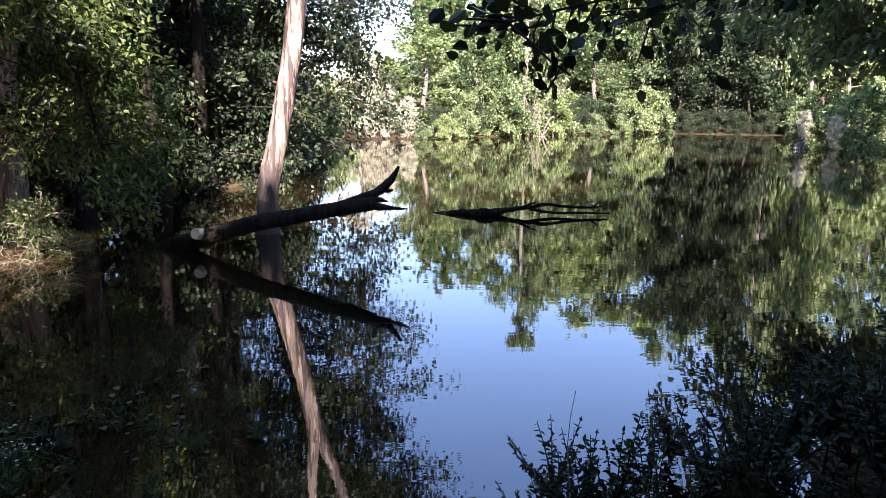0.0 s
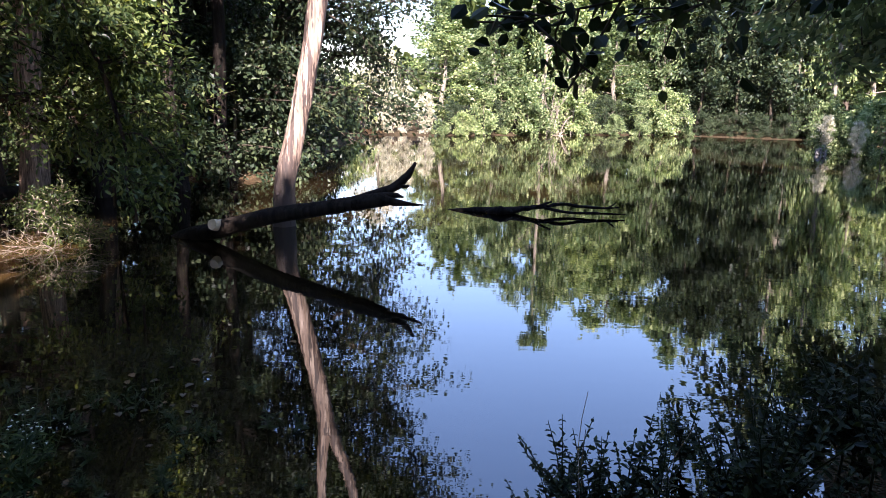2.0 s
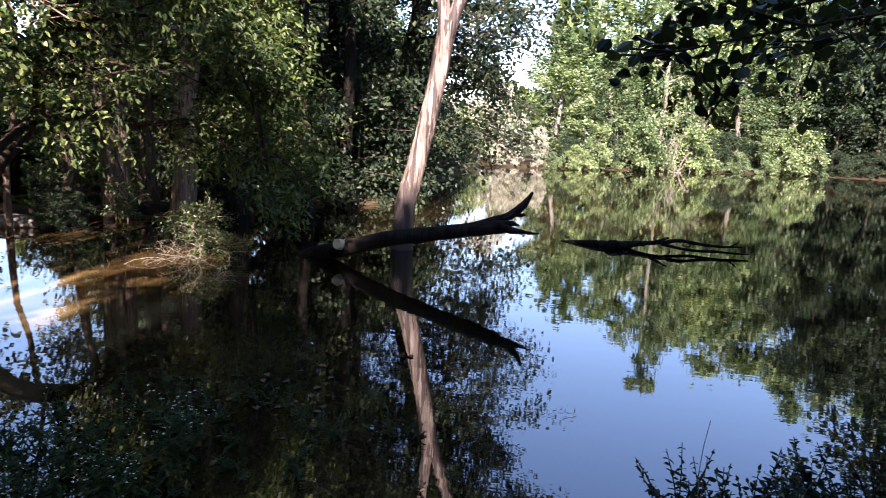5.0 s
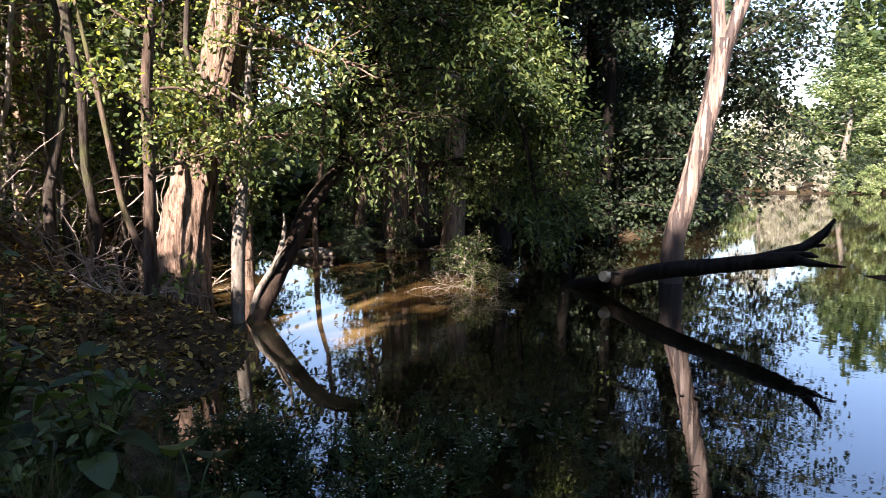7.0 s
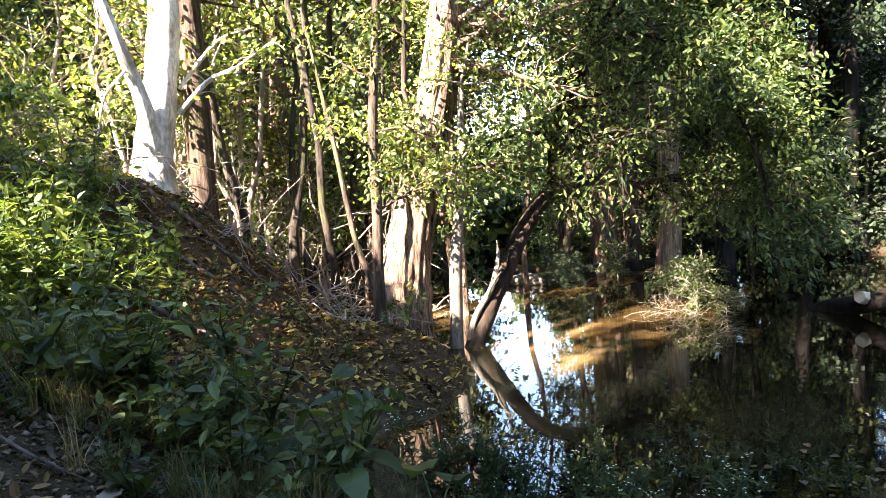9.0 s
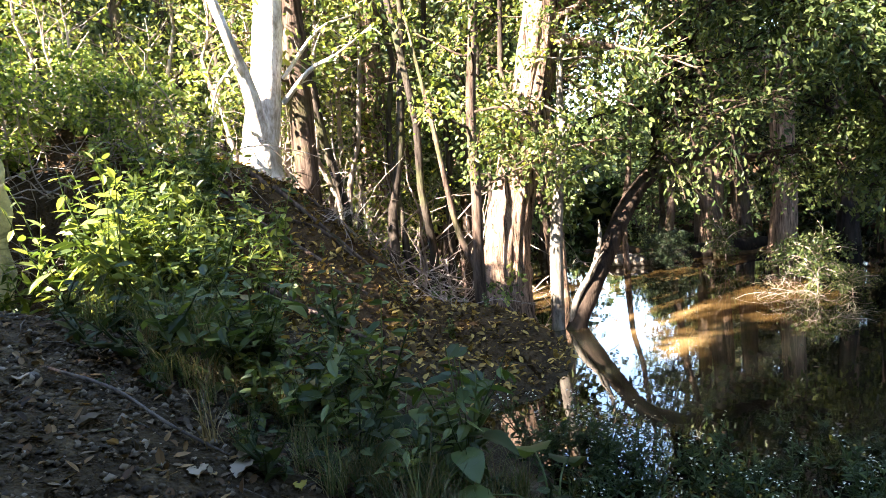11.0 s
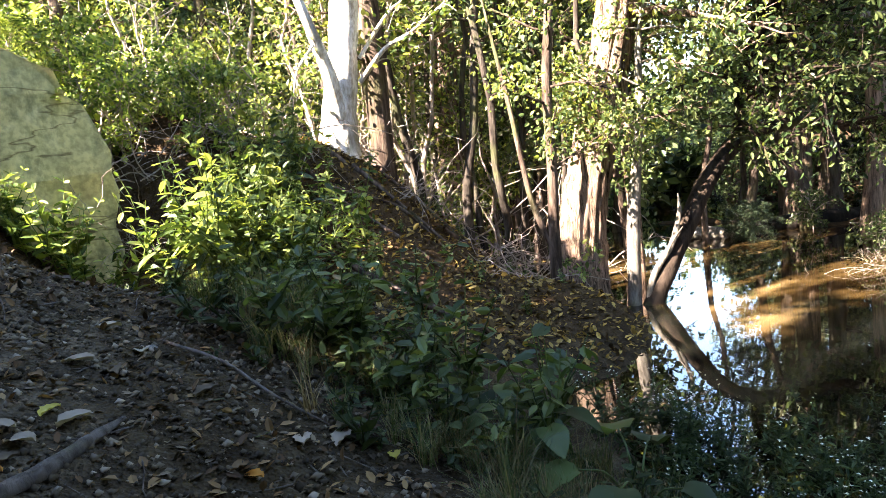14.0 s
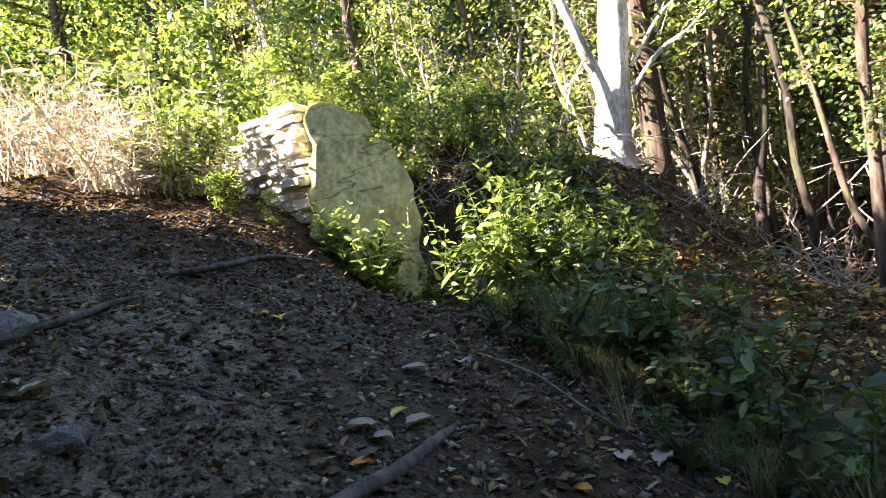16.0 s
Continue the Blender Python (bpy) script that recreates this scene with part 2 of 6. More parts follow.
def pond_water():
    """Murky brown water: silt scatters light just under a mirror-smooth face; the sun patch is painted in paler silt.
    """
    m, nt, p = material("pond_water")
    at = coords(nt)
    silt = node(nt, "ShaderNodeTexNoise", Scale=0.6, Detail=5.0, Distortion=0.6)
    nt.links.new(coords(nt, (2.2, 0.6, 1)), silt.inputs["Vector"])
    # paler silt painted where the sun falls, near black for the shaded water
    sunlit_silt = ramp(nt, silt.outputs[0], [(0.36, (0.008, 0.0045, 0.0015)), (0.52, (0.045, 0.027, 0.009)), (0.68, (0.19, 0.125, 0.05))])
    shaded_water = ramp(nt, silt.outputs[0], [(0.36, (0.003, 0.002, 0.001)), (0.75, (0.02, 0.013, 0.0055))])
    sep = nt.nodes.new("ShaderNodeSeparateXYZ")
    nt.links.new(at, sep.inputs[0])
    # mask of the painted sun patch, fading out along x and y
    sun_patch_x = node(nt, "ShaderNodeMapRange")
    sun_patch_x.inputs["From Min"].default_value, sun_patch_x.inputs["From Max"].default_value = -3.2, -4.4
    nt.links.new(sep.outputs["X"], sun_patch_x.inputs["Value"])
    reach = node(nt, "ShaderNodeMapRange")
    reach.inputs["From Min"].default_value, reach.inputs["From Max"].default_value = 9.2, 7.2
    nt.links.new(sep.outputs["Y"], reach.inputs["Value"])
    sun_patch = nt.nodes.new("ShaderNodeMath")
    sun_patch.operation = "MULTIPLY"
    nt.links.new(sun_patch_x.outputs[0], sun_patch.inputs[0])
    nt.links.new(reach.outputs[0], sun_patch.inputs[1])
    nt.links.new(mixed(nt, sun_patch.outputs[0], shaded_water.outputs[0], sunlit_silt.outputs[0]), p.inputs["Base Color"])
    p.inputs["Roughness"].default_value = 0.015
    p.inputs["IOR"].default_value = 1.95
    ripple = node(nt, "ShaderNodeTexNoise", Scale=2.4, Detail=3.0)
    nt.links.new(coords(nt, (0.7, 3.2, 1)), ripple.inputs["Vector"])
    bump(nt, p, ripple.outputs[0], 0.026, 0.02)
    return m


def concrete():
    m, nt, p = material("old_concrete")
    at = coords(nt)
    a = node(nt, "ShaderNodeTexNoise", Scale=2.2, Detail=6.0, Roughness=0.6)
    b = node(nt, "ShaderNodeTexNoise", Scale=24.0, Detail=6.0)
    for n in (a, b):
        nt.links.new(at, n.inputs["Vector"])
    base = ramp(nt, a.outputs[0], [(0.25, (0.29, 0.24, 0.095)), (0.5, (0.57, 0.49, 0.2)), (0.75, (0.7, 0.62, 0.31))])
    speck = ramp(nt, b.outputs[0], [(0.35, (0.72, 0.7, 0.66)), (0.6, (1.1, 1.08, 1.05))])
    moss = node(nt, "ShaderNodeTexNoise", Scale=3.5, Detail=6.0, Roughness=0.7)
    nt.links.new(coords(nt, (1, 1, 0.6)), moss.inputs["Vector"])
    patch = ramp(nt, moss.outputs[0], [(0.5, (0, 0, 0)), (0.66, (0.8, 0.8, 0.8))])
    body = mixed(nt, 1.0, base.outputs[0], speck.outputs[0], "MULTIPLY")
    crack = node(nt, "ShaderNodeTexNoise", Scale=1.1, Detail=5.0, Roughness=0.55)
    nt.links.new(coords(nt, (0.25, 0.3, 1.3)), crack.inputs["Vector"])
    line = ramp(nt, crack.outputs[0], [(0.493, (1, 1, 1)), (0.5, (0.35, 0.31, 0.24)), (0.507, (1, 1, 1))])
    aged = mixed(nt, 1.0, body, line.outputs[0], "MULTIPLY")
    nt.links.new(mixed(nt, patch.outputs[0], aged, (0.13, 0.13, 0.045)), p.inputs["Base Color"])
    p.inputs["Roughness"].default_value = 0.9
    bump(nt, p, b.outputs[0], 0.5, 0.01)
    return m


def stone_material(name, dark, light):
    m, nt, p = material(name)
    a = node(nt, "ShaderNodeTexNoise", Scale=9.0, Detail=7.0, Roughness=0.6)
    nt.links.new(coords(nt), a.inputs["Vector"])
    c = ramp(nt, a.outputs[0], [(0.3, dark), (0.68, light)])
    info = nt.nodes.new("ShaderNodeObjectInfo")
    g = ramp(nt, info.outputs["Random"], [(0.0, (0.75, 0.73, 0.7)), (1.0, (1.1, 1.08, 1.03))])
    nt.links.new(mixed(nt, 1.0, c.outputs[0], g.outputs[0], "MULTIPLY"), p.inputs["Base Color"])
    p.inputs["Roughness"].default_value = 0.9
    bump(nt, p, a.outputs[0], 0.7, 0.02)
    return m


def pebble_material():
    m, nt, p = material("pebble")
    g = nt.nodes.new("ShaderNodeNewGeometry")
    c = ramp(nt, g.outputs["Random Per Island"], [(0.0, (0.02, 0.015, 0.009)), (0.55, (0.06, 0.046, 0.028)), (0.88, (0.13, 0.105, 0.07)), (1.0, (0.24, 0.205, 0.15))])
    nt.links.new(c.outputs[0], p.inputs["Base Color"])
    p.inputs["Roughness"].default_value = 0.8
    p.inputs["Specular IOR Level"].default_value = 0.15
    return m


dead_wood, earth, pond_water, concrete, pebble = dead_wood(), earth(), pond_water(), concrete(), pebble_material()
stone_pale = stone_material("stone_pale", (0.42, 0.38, 0.3), (0.82, 0.78, 0.69))
stone_grey = stone_material("stone_grey", (0.06, 0.056, 0.05), (0.19, 0.18, 0.165))
cut_wood = stone_material("cut_wood", (0.5, 0.36, 0.2), (0.72, 0.56, 0.36))


# ---- mesh helpers ----
class Geo:
    """Collects corners and faces as arrays."""

    def __init__(self):
        self.v, self.f, self.n = [], [], 0

    def add(self, v, f):
        v, f = np.asarray(v, float), np.asarray(f, int)
        self.v.append(v)
        self.f.append(f + self.n)
        self.n += len(v)

    def mesh(self, name, mat, smooth=True):
        me = bpy.data.meshes.new(name)
        v = np.concatenate(self.v)
        me.vertices.add(len(v))
        me.vertices.foreach_set("co", v.ravel())
        flat = np.concatenate([f.ravel() for f in self.f])
        sizes = np.concatenate([np.full(len(f), f.shape[1]) for f in self.f])
        me.loops.add(len(flat))
        me.loops.foreach_set("vertex_index", flat)
        me.polygons.add(len(sizes))
        me.polygons.foreach_set("loop_start", np.r_[0, np.cumsum(sizes)[:-1]])
        me.polygons.foreach_set("use_smooth", np.full(len(sizes), smooth))
        me.materials.append(mat)
        me.update(calc_edges=True)
        return me


def part(name, geo, mat, parent, label="", smooth=True):
    """One mesh object under a thing or a part."""
    ob = new(name, geo if isinstance(geo, bpy.types.Mesh) else geo.mesh(name, mat, smooth))
    ob.parent = parent
    return tagged(ob, label)


def thing(name, label, category, group="", at=(0, 0, 0), kind=""):
    ob = new(name)
    ob.location = at
    ob.empty_display_size = 0.2
    return tagged(ob, label, category, group, kind)


def solid(name, geo, mat, label, category, group="", at=(0, 0, 0), kind="", smooth=True):
    ob = new(name, geo if isinstance(geo, bpy.types.Mesh) else geo.mesh(name, mat, smooth))
    ob.location = at
    return tagged(ob, label, category, group, kind)


def unit(v):
    v = np.asarray(v, float)
    return v / np.maximum(np.linalg.norm(v, axis=-1, keepdims=True), 1e-9)


def smooth_line(points, steps):
    """A soft line through a few points (Catmull-Rom); also carries radii as a fourth value."""
    p = np.asarray(points, float)
    p = np.vstack([2 * p[0] - p[1], p, 2 * p[-1] - p[-2]])
    out = []
    for i in range(1, len(p) - 2):
        for u in np.linspace(0, 1, steps, endpoint=False):
            a, b, c, d = p[i - 1 : i + 3]
            out.append(0.5 * (2 * b + (c - a) * u + (2 * a - 5 * b + 4 * c - d) * u * u + (3 * b - a - 3 * c + d) * u**3))
    out.append(p[-2])
    return np.array(out)


def tube(geo, line, radii, sides=7, rough=0.0, rng=None, furrow=0.0, close=True):
    """A tapered round limb along a line. rough: lumps; furrow: depth of lengthwise grooves."""
    line, radii = np.asarray(line, float), np.asarray(radii, float)
    n = len(line)
    ways = unit(np.gradient(line, axis=0))
    ref = np.array([0.0, 0, 1]) if abs(ways[0][2]) < 0.9 else np.array([1.0, 0, 0])
    side = unit(np.cross(ways[0], ref))
    rings = []
    ang = np.linspace(0, 2 * np.pi, sides, endpoint=False)
    groove = rng.normal(0, 1, sides) * furrow if rng is not None and furrow else np.zeros(sides)
    for i in range(n):
        side = unit(side - ways[i] * (side @ ways[i]))
        up = np.cross(ways[i], side)
        r = np.full(sides, radii[i])
        if rough and rng is not None:
            r = r * (1 + rough * rng.normal(0, 1, sides)) * (1 + rough * rng.normal())
        if furrow:
            groove = 0.85 * groove + 0.5 * furrow * rng.normal(0, 1, sides)
            r = r + groove
        rings.append(line[i] + r[:, None] * (np.cos(ang)[:, None] * side + np.sin(ang)[:, None] * up))
    v = np.concatenate(rings)
    k = np.arange(sides)
    quads = [np.stack([i * sides + k, i * sides + (k + 1) % sides, (i + 1) * sides + (k + 1) % sides, (i + 1) * sides + k], 1) for i in range(n - 1)]
    geo.add(v, np.concatenate(quads))
    if close:
        tip = len(v)
        geo.add(np.vstack([rings[-1], line[-1]]), np.stack([k, (k + 1) % sides, np.full(sides, sides)], 1))


def leaves(geo, at, way, size, rng, fine=False, wide=0.5, flat=0.5):
    """Leaves at the given places: folded blades (fine) or small lozenges. flat: how far their faces turn to the sky."""
    n = len(at)
    if not n:
        return
    size = np.broadcast_to(size, n)[:, None] * rng.uniform(0.65, 1.25, (n, 1))
    way = unit(np.asarray(way) + rng.normal(0, 0.45, (n, 3)))
    face = unit(rng.normal(0, 1, (n, 3)) * (1 - flat) + np.array([0, 0, 1.0]) * flat)
    right = unit(np.cross(way, face))
    face = np.cross(right, way)
    half = size * wide * 0.5
    if fine:
        curl = size * rng.uniform(-0.1, 0.22, (n, 1))
        lift = size * rng.uniform(0.02, 0.12, (n, 1))
        base, tip = at, at + way * size - face * curl
        mid = at + way * size * 0.5 + face * lift * 0.1
        r1, l1 = at + way * size * 0.28 + right * half * 0.85 + face * lift, at + way * size * 0.28 - right * half * 0.85 + face * lift
        r2, l2 = at + way * size * 0.66 + right * half * 0.8 + face * (lift - curl * 0.4), at + way * size * 0.66 - right * half * 0.8 + face * (lift - curl * 0.4)
        v = np.stack([base, r1, r2, tip, l2, l1], 1).reshape(-1, 3)
        i = np.arange(n)[:, None] * 6
        geo.add(v, np.concatenate([i + [0, 1, 2, 3], i + [0, 3, 4, 5]]))
    else:
        v = np.stack([at, at + way * size * 0.5 + right * half, at + way * size, at + way * size * 0.45 - right * half + face * half * 0.4], 1).reshape(-1, 3)
        geo.add(v, np.arange(n)[:, None] * 4 + [0, 1, 2, 3])


def limb(rng, start, way, length, droop, steps=5, wobble=0.12):
    """A bending line for a branch: it sags (droop) or lifts as it goes."""
    pts, p, d = [np.array(start, float)], np.array(start, float), unit(way)
    for _ in range(steps):
        d = unit(d + rng.normal(0, wobble, 3) + np.array([0, 0, -droop]))
        p = p + d * length / steps
        pts.append(p)
    return np.array(pts)


def foliage(wood, crown, rng, line, r0, twigs, per_twig, size, spread, droop=0.06, fine=False, start=0.2, reach=0.4, flat=0.5, wide=0.5, bare=False):
    """Twigs along a branch line, and leaves along the twigs."""
    length = np.linalg.norm(np.diff(line, axis=0), axis=1).sum()
    at, ways = [], []
    for _ in range(twigs):
        u = start + (1 - start) * rng.random() ** 0.8
        i = min(int(u * (len(line) - 1)), len(line) - 2)
        s = line[i] + (line[i + 1] - line[i]) * (u * (len(line) - 1) - i)
        d = unit(unit(line[i + 1] - line[i]) * 0.8 + rng.normal(0, 0.75, 3))
        tl = length * reach * rng.uniform(0.5, 1.1) * (1.1 - 0.5 * u)
        t = limb(rng, s, d, tl, droop, 3, 0.2)
        tube(wood, t, np.linspace(max(r0 * 0.35 * (1 - 0.6 * u), 0.004), 0.003, 4), 4, close=False)
        if not bare:
            k = rng.random(per_twig) ** 0.7 * 2.999
            j = k.astype(int)
            at.append(t[j] + (t[j + 1] - t[j]) * (k - j)[:, None] + rng.normal(0, spread, (per_twig, 3)))
            ways.append(unit(t[j + 1] - t[j]) + rng.normal(0, 0.6, (per_twig, 3)) + np.array([0, 0, -0.25]))
    if at:
        leaves(crown, np.concatenate(at), np.concatenate(ways), size, rng, fine, wide, flat)


def grow_tree(seed, height, r0, limbs, first, reach, twigs, per_twig, size, lean=(0, 0), droop=0.05, up=0.35, spread=0.12, shape=0.5, fine=False, furrow=0.0, sides=10, flat=0.5, wide=0.5, bend=0.25):
    """Wood and crown of a broad-leaved tree from the ground up. shape: the height at which the crown is widest."""
    rng = np.random.default_rng(seed)
    wood, crown = Geo(), Geo()
    k = np.linspace(0, 1, 12)
    drift = np.cumsum(rng.normal(0, bend * height / 40, (12, 2)), axis=0)
    line = np.stack([drift[:, 0] + lean[0] * k**1.3, drift[:, 1] + lean[1] * k**1.3, height * k], 1)
    line[0, :2] = 0
    radii = r0 * (1 - 0.9 * k) ** 0.8
    radii[0] *= 1.35
    line[0, 2] = -0.35
    tube(wood, line, radii, sides, 0.03, rng, furrow)
    for n in range(limbs):
        u = first + (0.98 - first) * (n + rng.random()) / limbs
        i = min(int(u * 11), 10)
        s = line[i] + (line[i + 1] - line[i]) * (u * 11 - i)
        a = n * 2.4 + rng.normal(0, 0.4)
        v = (u - first) / (1 - first)
        full = (min(v / shape, 1) * 0.5 + 0.5) if v < shape else (1 - ((v - shape) / (1 - shape)) ** 2 * 0.75)
        length = reach * full * rng.uniform(0.6, 1.15)
        way = np.array([math.cos(a), math.sin(a), up + 0.5 * v + rng.normal(0, 0.15)])
        b = limb(rng, s, way, length, droop)
        rb = max(radii[i] * 0.4, 0.012)
        tube(wood, b, np.linspace(rb, 0.008, len(b)), 5, 0.05, rng, close=False)
        foliage(wood, crown, rng, b, rb, twigs, per_twig, size, spread, droop, fine, 0.15, 0.42, flat, wide)
    return wood, crown


def tree(name, label, group, grown, bark, leaf, at=(0, 0, 0), category="tree"):
    root = thing(name, label, category, group, at)
    part("trunk", grown[0], bark, root)
    part("crown", grown[1], leaf, root, smooth=False)
    return root


def put(ob, x, y, z, turn=0.0, s=1.0, sz=None, tilt=0.0):
    m = pose(x, y, z, tilt, 0, turn) @ Matrix.Diagonal((s, s, sz or s, 1))
    return copy_thing(ob, m)


def settle(ob, x, y, z, turn=0.0, s=1.0, sz=None):
    """Move a thing itself to its place."""
    ob.location, ob.rotation_euler, ob.scale = (x, y, z), (0, 0, radians(turn)), (s, s, sz or s)
    return ob


# ---- ground and water ----
FAR_X, FAR_Y = (-60.0, -12.0, -6.0, -2.0, 6.0, 14.0, 20.0, 26.0, 60.0), (40.0, 37.0, 34.5, 35.5, 41.0, 44.5, 42.5, 42.0, 42.0)


def land(x, y):
    """Height of the ground over the water's level."""
    x, y = np.asarray(x, float), np.asarray(y, float)
    bank = -0.13 - 0.237 * np.clip(x, -4.75, 3) - 0.355 * y
    bank = np.where(bank > 2.4, 2.4 + (bank - 2.4) * 0.6, bank)
    bank = np.where(bank > 3.3, 3.3 + (bank - 3.3) * 0.12, bank)
    shoulder = 1 / (1 + np.exp((y + 1.35) / 0.22))
    bank = bank + shoulder * (0.45 * np.clip((-4.7 - x) / 1.3, 0, 1) + 0.2 * np.clip(-6.2 - x, 0, 3.5))
    bank = bank + 1.8 * np.exp(-(((x + 8.6) / 2.2) ** 2) - ((y - 1.6) / 2.0) ** 2)
    bank = bank + 0.92 * np.exp(-(((x + 7.95) / 0.8) ** 2) - ((y + 0.2) / 0.7) ** 2)
    bank = bank - 0.5 * np.exp(-(((x + 6.3) / 1.0) ** 2) - ((y + 0.6) / 1.0) ** 2)
    bank = bank + 0.42 * np.exp(-(((x + 5.6) / 0.85) ** 2) - ((y - 3.4) / 0.7) ** 2)
    bank = bank - 0.35 * np.exp(-(((x + 4.15) / 0.4) ** 2) - ((y - 2.15) / 0.35) ** 2)
    right = np.minimum(0.3 * (x - 5.2 - 0.52 * np.maximum(y, -3)), 1.3)
    far = np.minimum(0.1 * (y - np.interp(x, FAR_X, FAR_Y)), 1.6)
    left = np.minimum(np.minimum(-4.3 - 0.045 * (y - 13) - x, (y - 13.4) * 0.9) * 0.2, 0.7)
    wood = np.minimum((-13.5 - x) * 0.2, 0.6)
    inlet = 1.5 * np.exp(-((((x + 0.45) * 0.669 + (y + 0.3) * 0.743) / 1.5) ** 2))
    left, wood = left - inlet, wood - inlet
    spit = np.minimum.reduce([0.25 * (0.9 * x + 1.3 - y), (x + 0.1) * 0.6, np.full_like(x, 0.5)])
    strip = np.where((x < -6.0) & (x > -16), 0.05 + 0.05 * np.sin(2.3 * x) - ((y - 9.9 - (x + 8) * 0.2 - 0.3 * np.sin(1.7 * x)) / 0.7) ** 2, -1)
    z = np.maximum.reduce([bank, right, far, left, wood, strip, spit, np.full_like(bank, -0.55)])
    lump = 0.03 * np.sin(3.1 * x + 1.3 * y) * np.sin(2.3 * y - 0.7 * x) + 0.018 * np.sin(7.7 * x - 2 * y) * np.sin(6.9 * y + 3 * x)
    return z + lump * (z > -0.3)


def ground_at(x, y):
    return float(land(x, y))


def spaced(near_lo, near_hi, step, lo, hi, grow):
    mid = list(np.arange(near_lo, near_hi, step))
    a, s = near_lo, step
    below = []
    while a > lo:
        s *= grow
        a -= s
        below.append(a)
    b, s, above = mid[-1], step, []
    while b < hi:
        s *= grow
        b += s
        above.append(b)
    return np.array(below[::-1] + mid + above)


gx, gy = spaced(-10, 2.5, 0.06, -400, 400, 1.09), spaced(-5, 5, 0.06, -400, 400, 1.07)
GX, GY = np.meshgrid(gx, gy, indexing="ij")
rng = np.random.default_rng(3)
GZ = land(GX, GY)
near = (GX > -10.5) & (GX < 3) & (GY > -6) & (GY < 6) & (GZ > -0.2)
GZ = GZ + np.where(near, rng.normal(0, 0.008, GZ.shape), 0)
sheet = Geo()
ii, jj = np.meshgrid(np.arange(len(gx) - 1), np.arange(len(gy) - 1), indexing="ij")
q = (ii * len(gy) + jj).ravel()
sheet.add(np.stack([GX.ravel(), GY.ravel(), GZ.ravel()], 1), np.stack([q, q + len(gy), q + len(gy) + 1, q + 1], 1))
solid("ground", sheet, earth, "dark bare soil and brown leaf-strewn bank sloping into a pond", "ground", kind="structure")
pool = Geo()
wx, wy = np.linspace(-32, 42, 38), np.linspace(-6, 62, 35)
WX, WY = np.meshgrid(wx, wy, indexing="ij")
ii, jj = np.meshgrid(np.arange(37), np.arange(34), indexing="ij")
q = (ii * 35 + jj).ravel()
pool.add(np.stack([WX.ravel(), WY.ravel(), 0 * WX.ravel()], 1), np.stack([q, q + 35, q + 36, q + 1], 1))
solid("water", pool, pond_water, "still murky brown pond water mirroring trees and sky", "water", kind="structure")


# ---- far shore ----
far_label = "leafy sunlit broad-leaved tree on the far bank"
far_kinds, dark_kinds = [], []
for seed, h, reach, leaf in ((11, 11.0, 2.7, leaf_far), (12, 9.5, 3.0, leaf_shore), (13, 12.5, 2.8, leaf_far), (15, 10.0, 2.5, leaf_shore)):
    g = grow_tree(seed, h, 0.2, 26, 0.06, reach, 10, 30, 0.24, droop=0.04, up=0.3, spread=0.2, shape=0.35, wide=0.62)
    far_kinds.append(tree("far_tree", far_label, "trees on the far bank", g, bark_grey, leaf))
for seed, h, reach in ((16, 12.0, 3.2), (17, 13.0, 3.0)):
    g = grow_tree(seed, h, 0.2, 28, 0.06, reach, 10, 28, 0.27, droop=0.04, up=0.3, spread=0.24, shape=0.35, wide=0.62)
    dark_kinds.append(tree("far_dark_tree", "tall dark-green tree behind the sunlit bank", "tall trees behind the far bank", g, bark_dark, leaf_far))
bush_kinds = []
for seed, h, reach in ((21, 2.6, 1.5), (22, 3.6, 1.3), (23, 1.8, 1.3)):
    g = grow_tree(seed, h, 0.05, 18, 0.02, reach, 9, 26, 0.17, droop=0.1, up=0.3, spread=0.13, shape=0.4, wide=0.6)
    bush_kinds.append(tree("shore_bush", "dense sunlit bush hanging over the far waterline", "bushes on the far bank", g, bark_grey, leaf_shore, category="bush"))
rng = np.random.default_rng(5)
used = set()


def place_kind(kinds, n, x, y, s, sz=None, z=None):
    ob = kinds[n % len(kinds)]
    z = ground_at(x, y) - 0.05 if z is None else z
    turn = float(rng.uniform(0, 360))
    if ob.name not in used:
        used.add(ob.name)
        return settle(ob, x, y, z, turn, s, sz)
    return put(ob, x, y, z, turn, s, sz)


TOP_X, TOP_Z = (-5.0, -1.0, 3.0, 8.0, 15.0, 30.0), (5.5, 8.0, 11.0, 15.5, 20.0, 21.0)
n = 0
for x in np.arange(-1.4, 30, 2.9):
    x1 = float(x + rng.normal(0, 0.4))
    if 14.6 < x1 < 20.5:
        continue
    y1 = float(np.interp(x1, FAR_X, FAR_Y))
    top = float(np.interp(x1, TOP_X, TOP_Z))
    place_kind(far_kinds, n, x1, y1 + 2.2 + rng.uniform(0, 1.6), 0.8 + 0.02 * top * rng.random(), top / 11 * rng.uniform(0.75, 1.0))
    n += 1
for x in np.arange(-0.6, 34, 2.5):
    x1 = float(x + rng.normal(0, 0.5))
    top = float(np.interp(x1, TOP_X, TOP_Z)) * rng.uniform(0.96, 1.04)
    place_kind(dark_kinds, n, x1, float(np.interp(x1, FAR_X, FAR_Y)) + 6 + rng.uniform(0, 2), rng.uniform(1.05, 1.3), top / 12.5)
    n += 1
